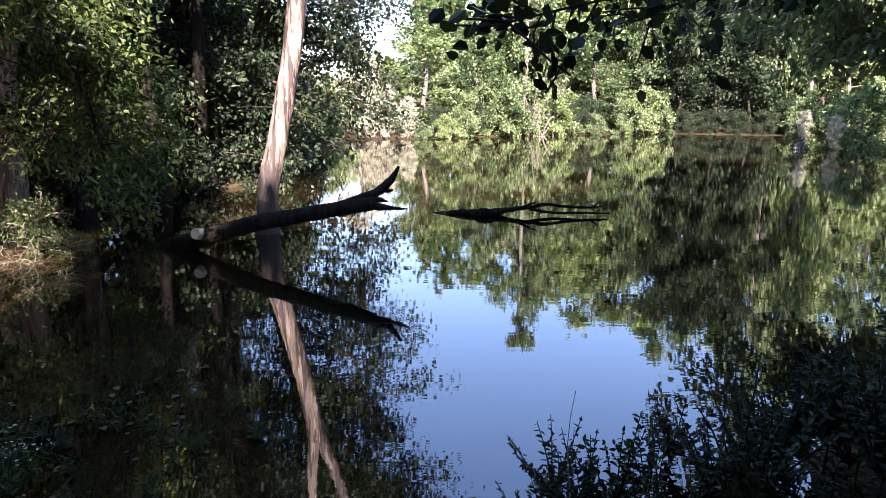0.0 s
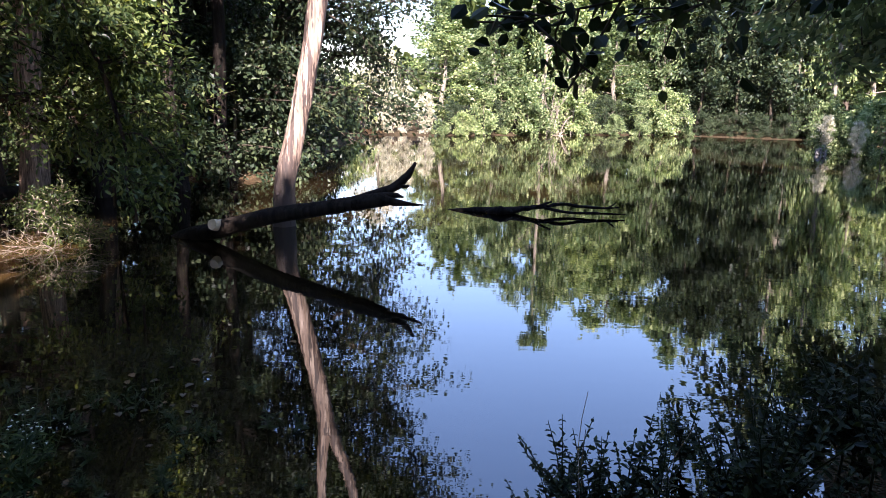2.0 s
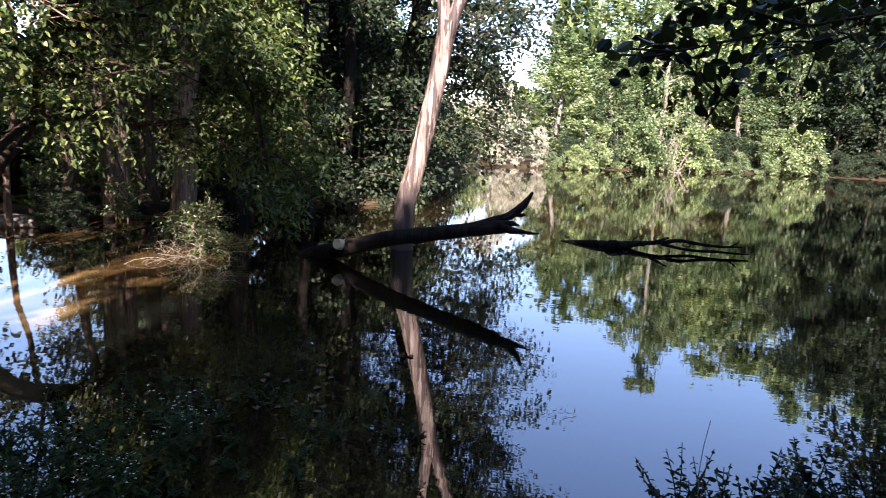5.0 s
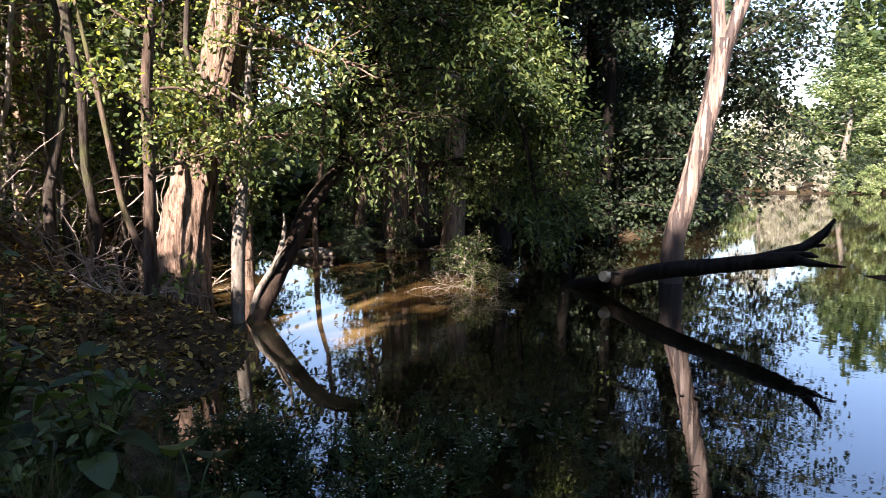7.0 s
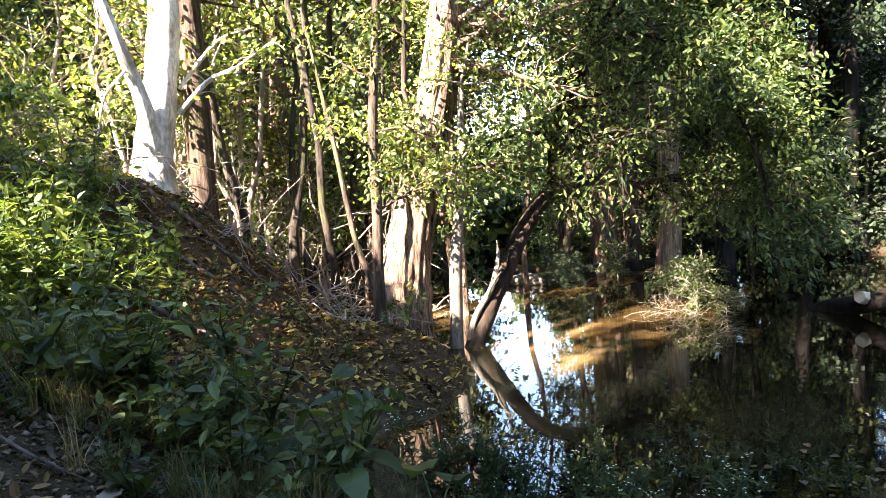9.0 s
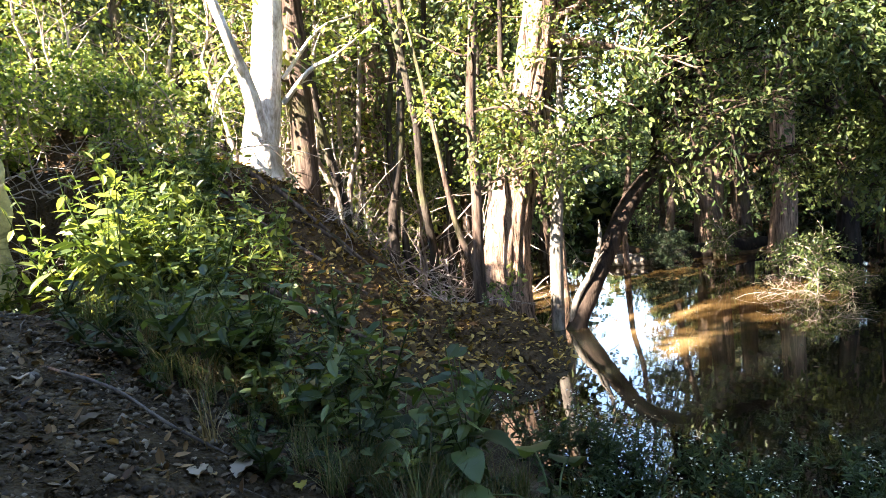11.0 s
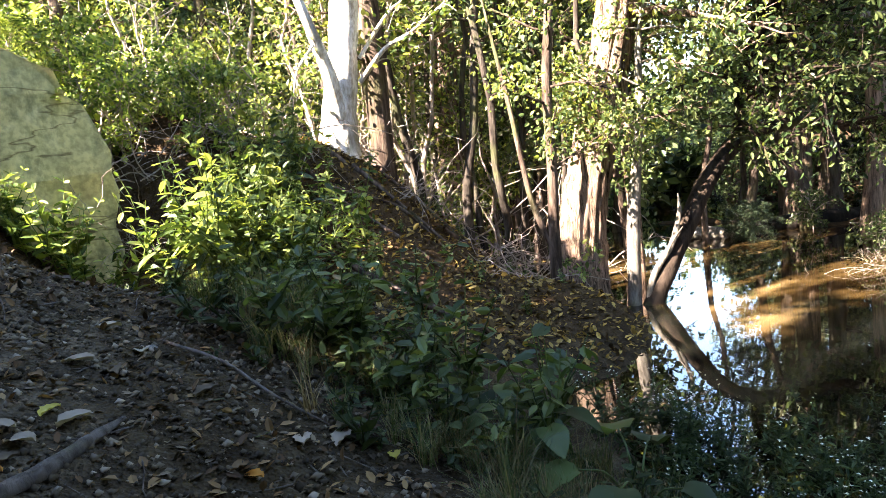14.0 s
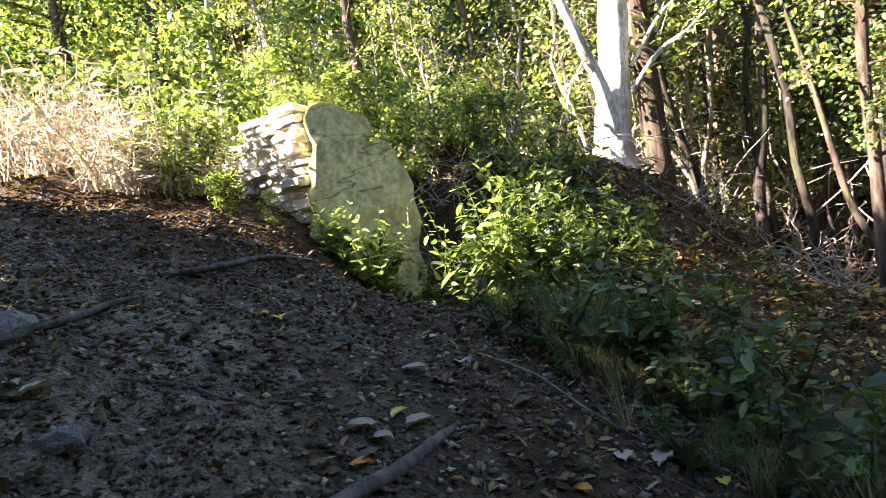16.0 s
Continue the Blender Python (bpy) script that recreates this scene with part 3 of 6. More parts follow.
for n, x in enumerate(np.arange(-7, 29, 1.1)):
    x1 = float(x + rng.normal(0, 0.3))
    if 15.2 < x1 < 20.8 or -6.6 < x1 < -1.6 or rng.random() < 0.1:
        continue
    place_kind(bush_kinds, n, x1, float(np.interp(x1, FAR_X, FAR_Y)) + rng.uniform(-0.5, 0.6), rng.uniform(0.45, 1.1), z=-0.1)

for n, x in enumerate(np.arange(-6.5, 29, 1.7)):
    x1 = float(x + rng.normal(0, 0.4))
    if not 15.2 < x1 < 20.8 and not -6.6 < x1 < -1.6 and rng.random() > 0.35:
        place_kind(bush_kinds, n + 1, x1, float(np.interp(x1, FAR_X, FAR_Y)) + rng.uniform(1.6, 2.6), rng.uniform(0.7, 1.2))

# willow where the pond narrows, sunshine put into pale leaves, with two bushes below
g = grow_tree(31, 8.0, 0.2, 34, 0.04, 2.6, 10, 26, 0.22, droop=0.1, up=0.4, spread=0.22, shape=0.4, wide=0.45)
willow = tree("willow", "pale willow at the pond's narrow end, full sun put into its leaves", "pale willows", g, bark_grey, leaf_pale)
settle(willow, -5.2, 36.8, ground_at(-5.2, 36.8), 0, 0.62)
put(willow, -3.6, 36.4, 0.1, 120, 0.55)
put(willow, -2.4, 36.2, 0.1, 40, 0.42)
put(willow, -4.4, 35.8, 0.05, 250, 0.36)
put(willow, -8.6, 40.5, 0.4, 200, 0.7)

# woods that close the distance all round
rng = np.random.default_rng(14)
for a0, a1, r0, r1, top, count in ((-62, 3, 58, 74, 15, 20000), (3, 13, 58, 74, 4.5, 2000), (13, 40, 58, 74, 14, 9000), (55, 130, 27, 36, 17, 42000), (130, 175, 27, 36, 12, 9000), (52, 60, 30, 36, 12, 3500), (38, 56, 23, 28, 2.4, 3500), (40, 46, 50, 60, 13, 2500), (46, 52, 50, 60, 7, 1500), (-175, -62, 22, 30, 12, 12000)):
    a, r = np.radians(rng.uniform(a0, a1, count)), rng.uniform(r0, r1, count)
    edge = top * (0.75 + 0.2 * np.sin(a * 23) + 0.15 * np.sin(a * 61 + 1))
    h = rng.random(count) ** 0.85 * edge
    far_leaf = Geo()
    x, y = -np.sin(a) * r, np.cos(a) * r
    leaves(far_leaf, np.stack([x, y, land(x, y) + h], 1), rng.normal(0, 1, (count, 3)), 0.011 * r + 0.25, rng, wide=0.7, flat=0.35)
    solid("far_woods", far_leaf, leaf_pond, "dense green woodland closing the distance", "woods", kind="stuff", smooth=False)

# thickets between the hill and the far woods
rng = np.random.default_rng(15)
for a0, a1, r0, r1, top, clumps in ((52, 66, 15.5, 22, 10.5, 420), (66, 92, 16, 24, 11.5, 900), (92, 122, 16, 25, 12.0, 900)):
    a, r = np.radians(rng.uniform(a0, a1, clumps)), rng.uniform(r0, r1, clumps)
    x, y = -np.sin(a) * r, np.cos(a) * r
    heart = np.stack([x, y, np.maximum(land(x, y), 0) + 0.3 + rng.random(clumps) ** 0.9 * top], 1)
    at = np.repeat(heart, 34, 0) + rng.normal(0, 1, (clumps * 34, 3)) * [0.75, 0.75, 0.4]
    at = at[at[:, 2] > 0.1]
    thicket = Geo()
    leaves(thicket, at, rng.normal(0, 1, (len(at), 3)) + [0, 0, -0.3], 0.2, rng, wide=0.6, flat=0.45)
    # sunny sector gets brighter leaves, deeper sectors duller ones, to paint the light
    solid("thicket", thicket, leaf_hill if a0 > 90 else leaf_wood, "dense sunlit thicket of young trees behind the bank", "woods", kind="stuff", smooth=False)

# ---- right bank ----
shade_bushes = []
for n, (x, y, s) in enumerate(((11.0, 9.0, 0.9), (14.0, 14.5, 0.85), (15.5, 19.5, 0.8), (18.5, 24.0, 0.75), (22.0, 29.0, 0.8), (25.0, 34.0, 0.95), (14.5, 10.0, 1.1), (19.0, 17.0, 1.1), (24.0, 25.0, 1.2))):
    place_kind(far_kinds, n + 1, x, y, s, s * 1.5)
for n, (x, y, s) in enumerate(((15.6, 28.9, 0.6), (16.2, 28.6, 0.75), (17.2, 28.2, 1.0), (18.2, 29.2, 1.1), (19.8, 31.0, 1.0), (17.6, 26.4, 0.9))):
    place_kind(bush_kinds, n, x, y, s)

for x, y, turn in ((15.6, 47.2, 10), (17.4, 47.4, 100), (19.2, 47.0, 220), (20.8, 46.6, 60)):
    shade_bushes.append((x, y, turn))

# high-crowned trees over a hollow in the far bank, its shade put into dark leaves
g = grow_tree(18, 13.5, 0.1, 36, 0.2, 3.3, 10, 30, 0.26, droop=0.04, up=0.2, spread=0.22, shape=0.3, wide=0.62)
hollow = tree("hollow_tree", "high-crowned tree roofing a hollow in the bank, leaves darkened for its shade", "trees over the hollow", g, bark_dark, leaf_deep, (15.6, 45.4, 0.1))
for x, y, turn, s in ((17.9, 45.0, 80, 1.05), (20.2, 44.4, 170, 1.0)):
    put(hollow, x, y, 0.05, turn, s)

# pale sunlit rock with bleached roots at the right-hand shore
rng = np.random.default_rng(8)
for k, (x, y, s) in enumerate(((15.0, 28.2, 0.12), (15.3, 28.4, 0.15), (14.8, 28.0, 0.08))):
    bm = bmesh.new()
    bmesh.ops.create_icosphere(bm, subdivisions=3, radius=1)
    for v in bm.verts:
        n3 = noise.noise(v.co * 1.6 + Vector((k * 3.1, 0, 0)))
        v.co = Vector((v.co.x * 0.9, v.co.y, v.co.z * 1.5)) * (1 + 0.9 * n3 + 0.5 * noise.noise(v.co * 4.0)) * s
    me = bpy.data.meshes.new("shore_rock")
    bm.to_mesh(me)
    bm.free()
    me.materials.append(stone_grey)
    solid("shore_rock", me, stone_grey, "pale sunlit boulder at the edge of the pond", "rock", "boulders at the shore", (x, y, 0.1))

# small willow copies stand in for a sunlit pale bush here
put(willow, 15.4, 28.7, 0.1, 60, 0.3)
put(willow, 16.4, 28.0, 0.1, 190, 0.26)

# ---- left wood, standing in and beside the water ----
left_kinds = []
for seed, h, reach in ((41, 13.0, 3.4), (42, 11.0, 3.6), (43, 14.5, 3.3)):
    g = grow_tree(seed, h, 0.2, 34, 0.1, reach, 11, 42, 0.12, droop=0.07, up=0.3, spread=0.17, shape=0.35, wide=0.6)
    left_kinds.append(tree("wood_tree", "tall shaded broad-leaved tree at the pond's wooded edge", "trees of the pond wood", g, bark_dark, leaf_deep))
g = grow_tree(47, 13.0, 0.2, 32, 0.16, 3.3, 10, 30, 0.14, droop=0.06, up=0.3, spread=0.17, shape=0.35, wide=0.6)
deep_kinds = [tree("deep_wood_tree", "light-green broad-leaved tree deep in the flooded wood", "trees deep in the wood", g, bark_brown, leaf_wood)]
rng = np.random.default_rng(9)
# lighter-painted kind deep in the wood, shade-dark kind at the pond edge
for n, (x, y, s) in enumerate(((-5.8, 15.2, 0.9), (-8.2, 14.2, 0.85), (-7.0, 18.8, 0.95), (-9.8, 16.5, 1.0), (-8.8, 21.5, 1.05), (-9.6, 25.5, 0.95), (-12.5, 25.0, 1.1), (-12.4, 18.5, 1.05), (-11.4, 30.0, 0.9), (-11.0, 14.4, 0.9), (-15.5, 19.5, 1.1), (-17.5, 7.5, 0.95), (-21.0, 10.0, 1.1), (-18.0, 23.0, 1.2), (-14.0, 29.0, 1.2), (-17.0, 5.5, 1.0))):
    place_kind(deep_kinds if x < -9.7 else left_kinds, n, x, y, s)

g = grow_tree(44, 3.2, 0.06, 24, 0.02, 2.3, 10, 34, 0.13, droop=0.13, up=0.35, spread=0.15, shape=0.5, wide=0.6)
low_bush = tree("water_bush", "drooping bush trailing its leaves in the pond, coloured shade-dark", "bushes along the pond wood", g, bark_dark, leaf_deep, category="bush")
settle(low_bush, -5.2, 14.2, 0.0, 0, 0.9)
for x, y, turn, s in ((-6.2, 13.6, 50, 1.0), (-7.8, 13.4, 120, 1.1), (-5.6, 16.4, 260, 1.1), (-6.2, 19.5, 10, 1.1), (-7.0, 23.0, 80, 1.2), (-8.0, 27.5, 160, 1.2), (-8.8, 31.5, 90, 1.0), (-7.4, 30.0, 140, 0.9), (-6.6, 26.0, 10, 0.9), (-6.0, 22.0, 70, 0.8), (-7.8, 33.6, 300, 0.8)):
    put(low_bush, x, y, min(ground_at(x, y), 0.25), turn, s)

# brightness at the wood's back put into pale leaves
g = grow_tree(45, 3.0, 0.05, 20, 0.04, 2.0, 8, 16, 0.14, droop=0.1, up=0.4, spread=0.15, shape=0.5, wide=0.6)
back_bush = tree("wood_bush", "pale-green bush at the back of the flooded wood", "bushes behind the flooded wood", g, bark_brown, leaf_far, category="bush")
settle(back_bush, -15.4, 8.4, 0.1, 30)
for x, y, turn, s in ((-9.6, 13.9, 200, 0.8), (-11.4, 13.8, 220, 0.9), (-14.6, 10.8, 70, 1.0), (-13.0, 13.8, 190, 0.8), (-15.0, 9.6, 250, 1.1), (-12.6, 14.6, 330, 1.0), (-14.4, 6.6, 130, 1.1), (-16.0, 12.0, 10, 1.3)):
    put(back_bush, x, y, min(ground_at(x, y), 0.25), turn, s)

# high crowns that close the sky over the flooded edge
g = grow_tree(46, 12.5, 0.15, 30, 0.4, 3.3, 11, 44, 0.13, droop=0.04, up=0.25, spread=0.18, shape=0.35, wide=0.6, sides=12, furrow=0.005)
high = tree("high_tree", "high-crowned tree standing at the flooded edge, coloured shade-dark", "high trees at the flooded edge", g, log_dark, leaf_deep, (-6.4, 11.0, -0.1))
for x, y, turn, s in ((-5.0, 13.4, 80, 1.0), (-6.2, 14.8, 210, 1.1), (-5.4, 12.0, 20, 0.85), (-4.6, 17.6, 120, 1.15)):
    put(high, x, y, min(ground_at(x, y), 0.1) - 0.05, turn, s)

# near-black bushes fill the hollow and bank gaps where only shade shows
for x, y, turn in shade_bushes:
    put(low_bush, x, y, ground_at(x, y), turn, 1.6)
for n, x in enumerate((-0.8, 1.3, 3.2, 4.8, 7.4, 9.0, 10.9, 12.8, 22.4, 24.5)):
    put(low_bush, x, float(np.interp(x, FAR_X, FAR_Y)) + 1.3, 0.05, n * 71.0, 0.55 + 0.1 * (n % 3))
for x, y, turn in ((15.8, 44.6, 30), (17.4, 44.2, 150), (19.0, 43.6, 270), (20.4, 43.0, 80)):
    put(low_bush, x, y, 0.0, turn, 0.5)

# ---- hill wood behind the bank: open to the sun ----
hill_kinds = []
for seed, h, reach in ((51, 10.0, 2.3), (52, 11.5, 2.1), (53, 8.0, 2.2)):
    g = grow_tree(seed, h, 0.13, 26, 0.12, reach, 9, 24, 0.12, droop=0.05, up=0.4, spread=0.16, shape=0.4, wide=0.6, bend=0.4)
    hill_kinds.append(tree("hill_tree", "slender leafy tree in the sunlit wood on the bank", "trees on the wooded bank", g, bark_brown, leaf_bank))
for n, (x, y, s) in enumerate(((-12.0, 1.0, 0.9), (-13.2, 3.4, 1.0), (-11.6, -1.4, 0.9), (-14.5, -0.6, 1.1), (-16.0, 2.4, 1.2), (-13.5, -3.4, 1.0), (-16.5, -4.2, 1.2), (-14.4, -5.6, 0.95), (-15.0, -7.5, 1.2), (-19.0, -1.0, 1.3), (-20.0, -6.0, 1.3), (-12.6, 6.2, 0.95), (-21.0, 3.0, 1.3), (-17.5, -9.0, 1.0), (-14.0, -11.0, 1.2))):
    place_kind(hill_kinds, n, x, y, s)
sap_kinds = []
for seed, h in ((61, 5.0), (62, 6.5), (63, 4.2)):
    g = grow_tree(seed, h, 0.045, 13, 0.3, 1.0, 5, 5, 0.085, droop=0.03, up=0.6, spread=0.09, shape=0.5, wide=0.6, bend=0.6, sides=6)
    sap_kinds.append(tree("sapling", "thin crooked sapling with sparse sunlit leaves", "saplings on the bank", g, twig_pale, leaf_bank, category="sapling"))
rng = np.random.default_rng(12)
n = 0
while n < 34:
    x, y = float(rng.uniform(-14, -8.6)), float(rng.uniform(-4.5, 5.2))
    if (x + 8.5) ** 2 + (y - 1.6) ** 2 < 0.6 or (y < 1.4 and abs(x + 8.5 + 0.184 * (1.4 - y)) < 0.8) or ground_at(x, y) < 0.1:
        continue
    place_kind(sap_kinds, n, x, y, rng.uniform(0.75, 1.15))
    n += 1

rng = np.random.default_rng(13)
for n in range(30):
    x, y = float(rng.uniform(-12.5, -9.0)), float(rng.uniform(1.6, 4.6))
    put(sap_kinds[n % 3], x, y, max(ground_at(x, y), -0.02) - 0.05, rng.uniform(0, 360), rng.uniform(0.6, 1.0), tilt=rng.normal(0, 5))

# ---- unseen tall trees added behind the path to keep the shore in shade ----
g = grow_tree(66, 13.0, 0.24, 40, 0.26, 3.9, 11, 42, 0.24, droop=0.03, up=0.25, spread=0.25, shape=0.35, wide=0.7)
shade_tree = tree("shade_tree", "unseen tall dense tree added behind the path to shade the shore", "tall trees behind the path", g, bark_dark, leaf_deep)
settle(shade_tree, -0.8, -5.4, ground_at(-0.8, -5.4), 0, 0.84, 0.66)
for x, y, turn, s in ((2.0, -4.6, 70, 0.95), (5.2, -4.2, 160, 0.95), (8.5, -3.6, 200, 1.0), (0.6, -9.6, 250, 1.05), (4.4, -9.0, 300, 1.05), (8.6, -8.6, 20, 1.1), (12.6, -5.0, 110, 1.1), (11.4, 1.5, 40, 0.9), (-0.8, -9.5, 130, 0.8), (5.2, -2.3, 330, 1.1), (-0.4, -12.5, 60, 0.95), (3.6, -7.0, 15, 1.2), (7.4, 1.2, 275, 1.15)):
    put(shade_tree, x, y, ground_at(x, y) - 0.1, turn, s)
for x, y, turn, s, sz in ((3.9, -0.9, 40, 0.95, 1.05), (-2.1, -5.4, 290, 0.66, 0.72), (0.8, -2.9, 220, 0.9, 0.7), (2.6, -1.9, 95, 1.1, 0.72), (1.2, -3.2, 185, 0.8, 0.8)):
    put(shade_tree, x, y, ground_at(x, y) - 0.1, turn, s, sz)


# one more unseen crown, added high up to shade the leaning boughs
g = grow_tree(67, 16.5, 0.2, 11, 0.6, 2.3, 10, 36, 0.22, droop=0.02, up=0.3, spread=0.22, shape=0.4, wide=0.7)
tree("tall_tree", "unseen tall tree added at the top of the path, high crown casting shade", "", g, bark_dark, leaf_deep, (-4.1, -6.8, ground_at(-4.1, -6.8)))


# unseen tree over the path, its boughs spread above the shore to cast shade
path_stem = [(-3.2, -3.7, 1.6, 0.2), (-2.57, -3.6, 3.5, 0.17), (-2.32, -3.0, 5.2, 0.13), (-2.43, -2.1, 6.2, 0.1), (-2.8, -1.0, 6.8, 0.06), (-3.13, 0.0, 7.0, 0.02)]
hill_arm = [(-4.2, -5.6, 4.0, 0.07), (-4.5, -5.9, 4.6, 0.06), (-4.2, -6.1, 4.9, 0.05), (-3.6, -6.0, 5.1, 0.04), (-3.0, -5.9, 5.1, 0.015)]
hill_stem = [(-4.9, -6.2, 1.5, 0.16), (-4.49, -6.1, 3.0, 0.13), (-4.26, -5.5, 4.0, 0.1), (-4.05, -4.8, 4.8, 0.06), (-3.92, -4.4, 5.4, 0.02)]

# ---- the dead tree and fallen wood in the pond ----
def dead_tree():
    rng = np.random.default_rng(71)
    root = thing("dead_tree", "bare forked dead tree with pale peeling wood standing in the pond", "dead tree", at=(-2.55, 8.88, 0))
    stem, left, right = Geo(), Geo(), Geo()
    p = smooth_line([(-0.06, 0, -0.6, 0.19), (-0.02, 0, 0.1, 0.155), (0.0, 0, 0.6, 0.145), (0.12, 0.02, 1.1, 0.14), (0.26, 0.05, 1.72, 0.13), (0.4, 0.08, 2.4, 0.125), (0.48, 0.1, 2.95, 0.13), (0.52, 0.1, 3.25, 0.13)], 6)
    tube(stem, p[:, :3], p[:, 3], 18, 0.02, rng, 0.006)
    a = smooth_line([(0.49, 0.1, 3.1, 0.09), (0.44, 0.1, 3.6, 0.085), (0.4, 0.15, 4.4, 0.075), (0.5, 0.2, 5.6, 0.05), (0.45, 0.25, 6.8, 0.02)], 5)
    tube(left, a[:, :3], a[:, 3], 12, 0.02, rng, 0.004)
    b = smooth_line([(0.53, 0.1, 3.05, 0.095), (0.7, 0.12, 3.6, 0.085), (0.9, 0.15, 4.3, 0.075), (1.0, 0.2, 5.4, 0.06), (1.25, 0.2, 6.6, 0.04), (1.2, 0.2, 7.6, 0.015)], 5)
    tube(right, b[:, :3], b[:, 3], 12, 0.02, rng, 0.004)
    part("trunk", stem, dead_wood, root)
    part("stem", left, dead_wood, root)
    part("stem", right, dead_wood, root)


dead_tree()


def fallen_log():
    rng = np.random.default_rng(72)
    root = thing("fallen_log", "dark fallen log rising out of the water to a split fork", "log", at=(-3.07, 7.69, 0))
    o = np.array([3.07, -7.69, 0, 0])
    stem = Geo()
    p = smooth_line(np.array([(-4.3, 8.2, -0.4, 0.11), (-3.6, 7.93, -0.02, 0.11), (-3.07, 7.72, 0.15, 0.105), (-2.4, 7.52, 0.36, 0.1), (-1.75, 7.36, 0.5, 0.095), (-1.2, 7.22, 0.62, 0.09), (-0.88, 7.12, 0.68, 0.075)]) + o, 6)
    tube(stem, p[:, :3], p[:, 3], 16, 0.03, rng, 0.005)
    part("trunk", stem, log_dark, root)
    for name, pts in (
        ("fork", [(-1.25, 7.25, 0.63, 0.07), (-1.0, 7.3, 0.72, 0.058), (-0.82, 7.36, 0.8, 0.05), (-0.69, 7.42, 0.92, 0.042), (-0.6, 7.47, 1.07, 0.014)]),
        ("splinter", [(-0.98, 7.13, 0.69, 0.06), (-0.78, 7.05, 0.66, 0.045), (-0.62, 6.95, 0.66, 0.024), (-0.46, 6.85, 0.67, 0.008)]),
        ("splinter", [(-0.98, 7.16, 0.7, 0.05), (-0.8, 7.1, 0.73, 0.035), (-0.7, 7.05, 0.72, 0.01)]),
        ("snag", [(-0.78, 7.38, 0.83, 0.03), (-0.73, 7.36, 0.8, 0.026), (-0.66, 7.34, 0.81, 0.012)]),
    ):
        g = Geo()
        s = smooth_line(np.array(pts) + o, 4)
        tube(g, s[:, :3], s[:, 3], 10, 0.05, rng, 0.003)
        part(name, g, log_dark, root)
    stub = Geo()
    s = smooth_line(np.array([(-3.02, 7.72, 0.2, 0.07), (-3.05, 7.6, 0.23, 0.068), (-3.07, 7.53, 0.25, 0.066)]) + o, 3)
    tube(stub, s[:, :3], s[:, 3], 14, 0.04, rng)
    part("stub", stub, cut_wood, root, "freshly cut pale stub")


fallen_log()


def floating_branch():
    rng = np.random.default_rng(73)
    root = thing("floating_branch", "forked branch drifting flat on the pond, its shade put into the colour", "branch", at=(0.64, 10.5, 0))
    o = np.array([-0.64, -10.5, 0, 0])
    for name, pts in (
        ("stem", [(-0.35, 10.75, -0.02, 0.02), (0.1, 10.6, 0.02, 0.05), (0.5, 10.5, 0.03, 0.075), (0.72, 10.5, 0.04, 0.07), (1.0, 10.52, 0.09, 0.04), (1.35, 10.55, 0.13, 0.035)]),
        ("prong", [(1.3, 10.55, 0.12, 0.03), (1.6, 10.6, 0.17, 0.028), (1.9, 10.62, 0.13, 0.026), (2.3, 10.65, 0.11, 0.022), (2.55, 10.7, 0.12, 0.012)]),
        ("prong", [(1.0, 10.5, 0.07, 0.03), (1.25, 10.42, 0.17, 0.022), (1.4, 10.4, 0.23, 0.012)]),
        ("prong", [(1.3, 10.52, 0.1, 0.026), (1.7, 10.45, 0.05, 0.024), (2.1, 10.4, 0.06, 0.022), (2.6, 10.42, 0.05, 0.012)]),
        ("prong", [(2.35, 10.65, 0.11, 0.014), (2.45, 10.66, 0.17, 0.01), (2.5, 10.66, 0.22, 0.006)]),
        ("knob", [(0.35, 10.48, -0.01, 0.05), (0.5, 10.42, 0.05, 0.075), (0.66, 10.4, 0.06, 0.06), (0.76, 10.4, 0.03, 0.02)]),
    ):
        g = Geo()
        s = smooth_line(np.array(pts) + o, 4)
        tube(g, s[:, :3], s[:, 3], 9, 0.06, rng, 0.002)
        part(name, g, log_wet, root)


floating_branch()


# ---- trees at the foot of the bank ----
def hero(name, label, at, bark, leaf, stems, boughs, leaf_size, seed, twigs=8, per_twig=10, spread=0.1, fine=True, sides=16, furrow=0.008, droop=0.05, category="tree", wide=0.6, flat=0.5, reach=0.42):
    """A tree from its own stem and bough lines (x, y, z, radius), in the world."""
    rng = np.random.default_rng(seed)
    root = thing(name, label, category, at=at)
    o = np.array([*at, 0])
    crown, twig = Geo(), Geo()
    for n, pts in enumerate(stems):
        g = Geo()
        s = smooth_line(np.array(pts) - o, 6)
        tube(g, s[:, :3], s[:, 3], sides, 0.02, rng, furrow)
        ob = part("trunk" if n == 0 else "stem", g, bark, root)
        trunk = ob if n == 0 else trunk
    for pts in boughs:
        g = Geo()
        s = smooth_line(np.array(pts) - o, 4)
        tube(g, s[:, :3], s[:, 3], 7, 0.04, rng, close=False)
        part("branch", g, bark, trunk)
        if leaf:
            foliage(twig, crown, rng, s[:, :3], s[0, 3], twigs, per_twig, leaf_size, spread, droop, fine, 0.1, reach, flat, wide)
    if twig.n:
        tagged(part("branching", twig, bark, root), kind="stuff")
        part("crown", crown, leaf, root, smooth=False)
    return root


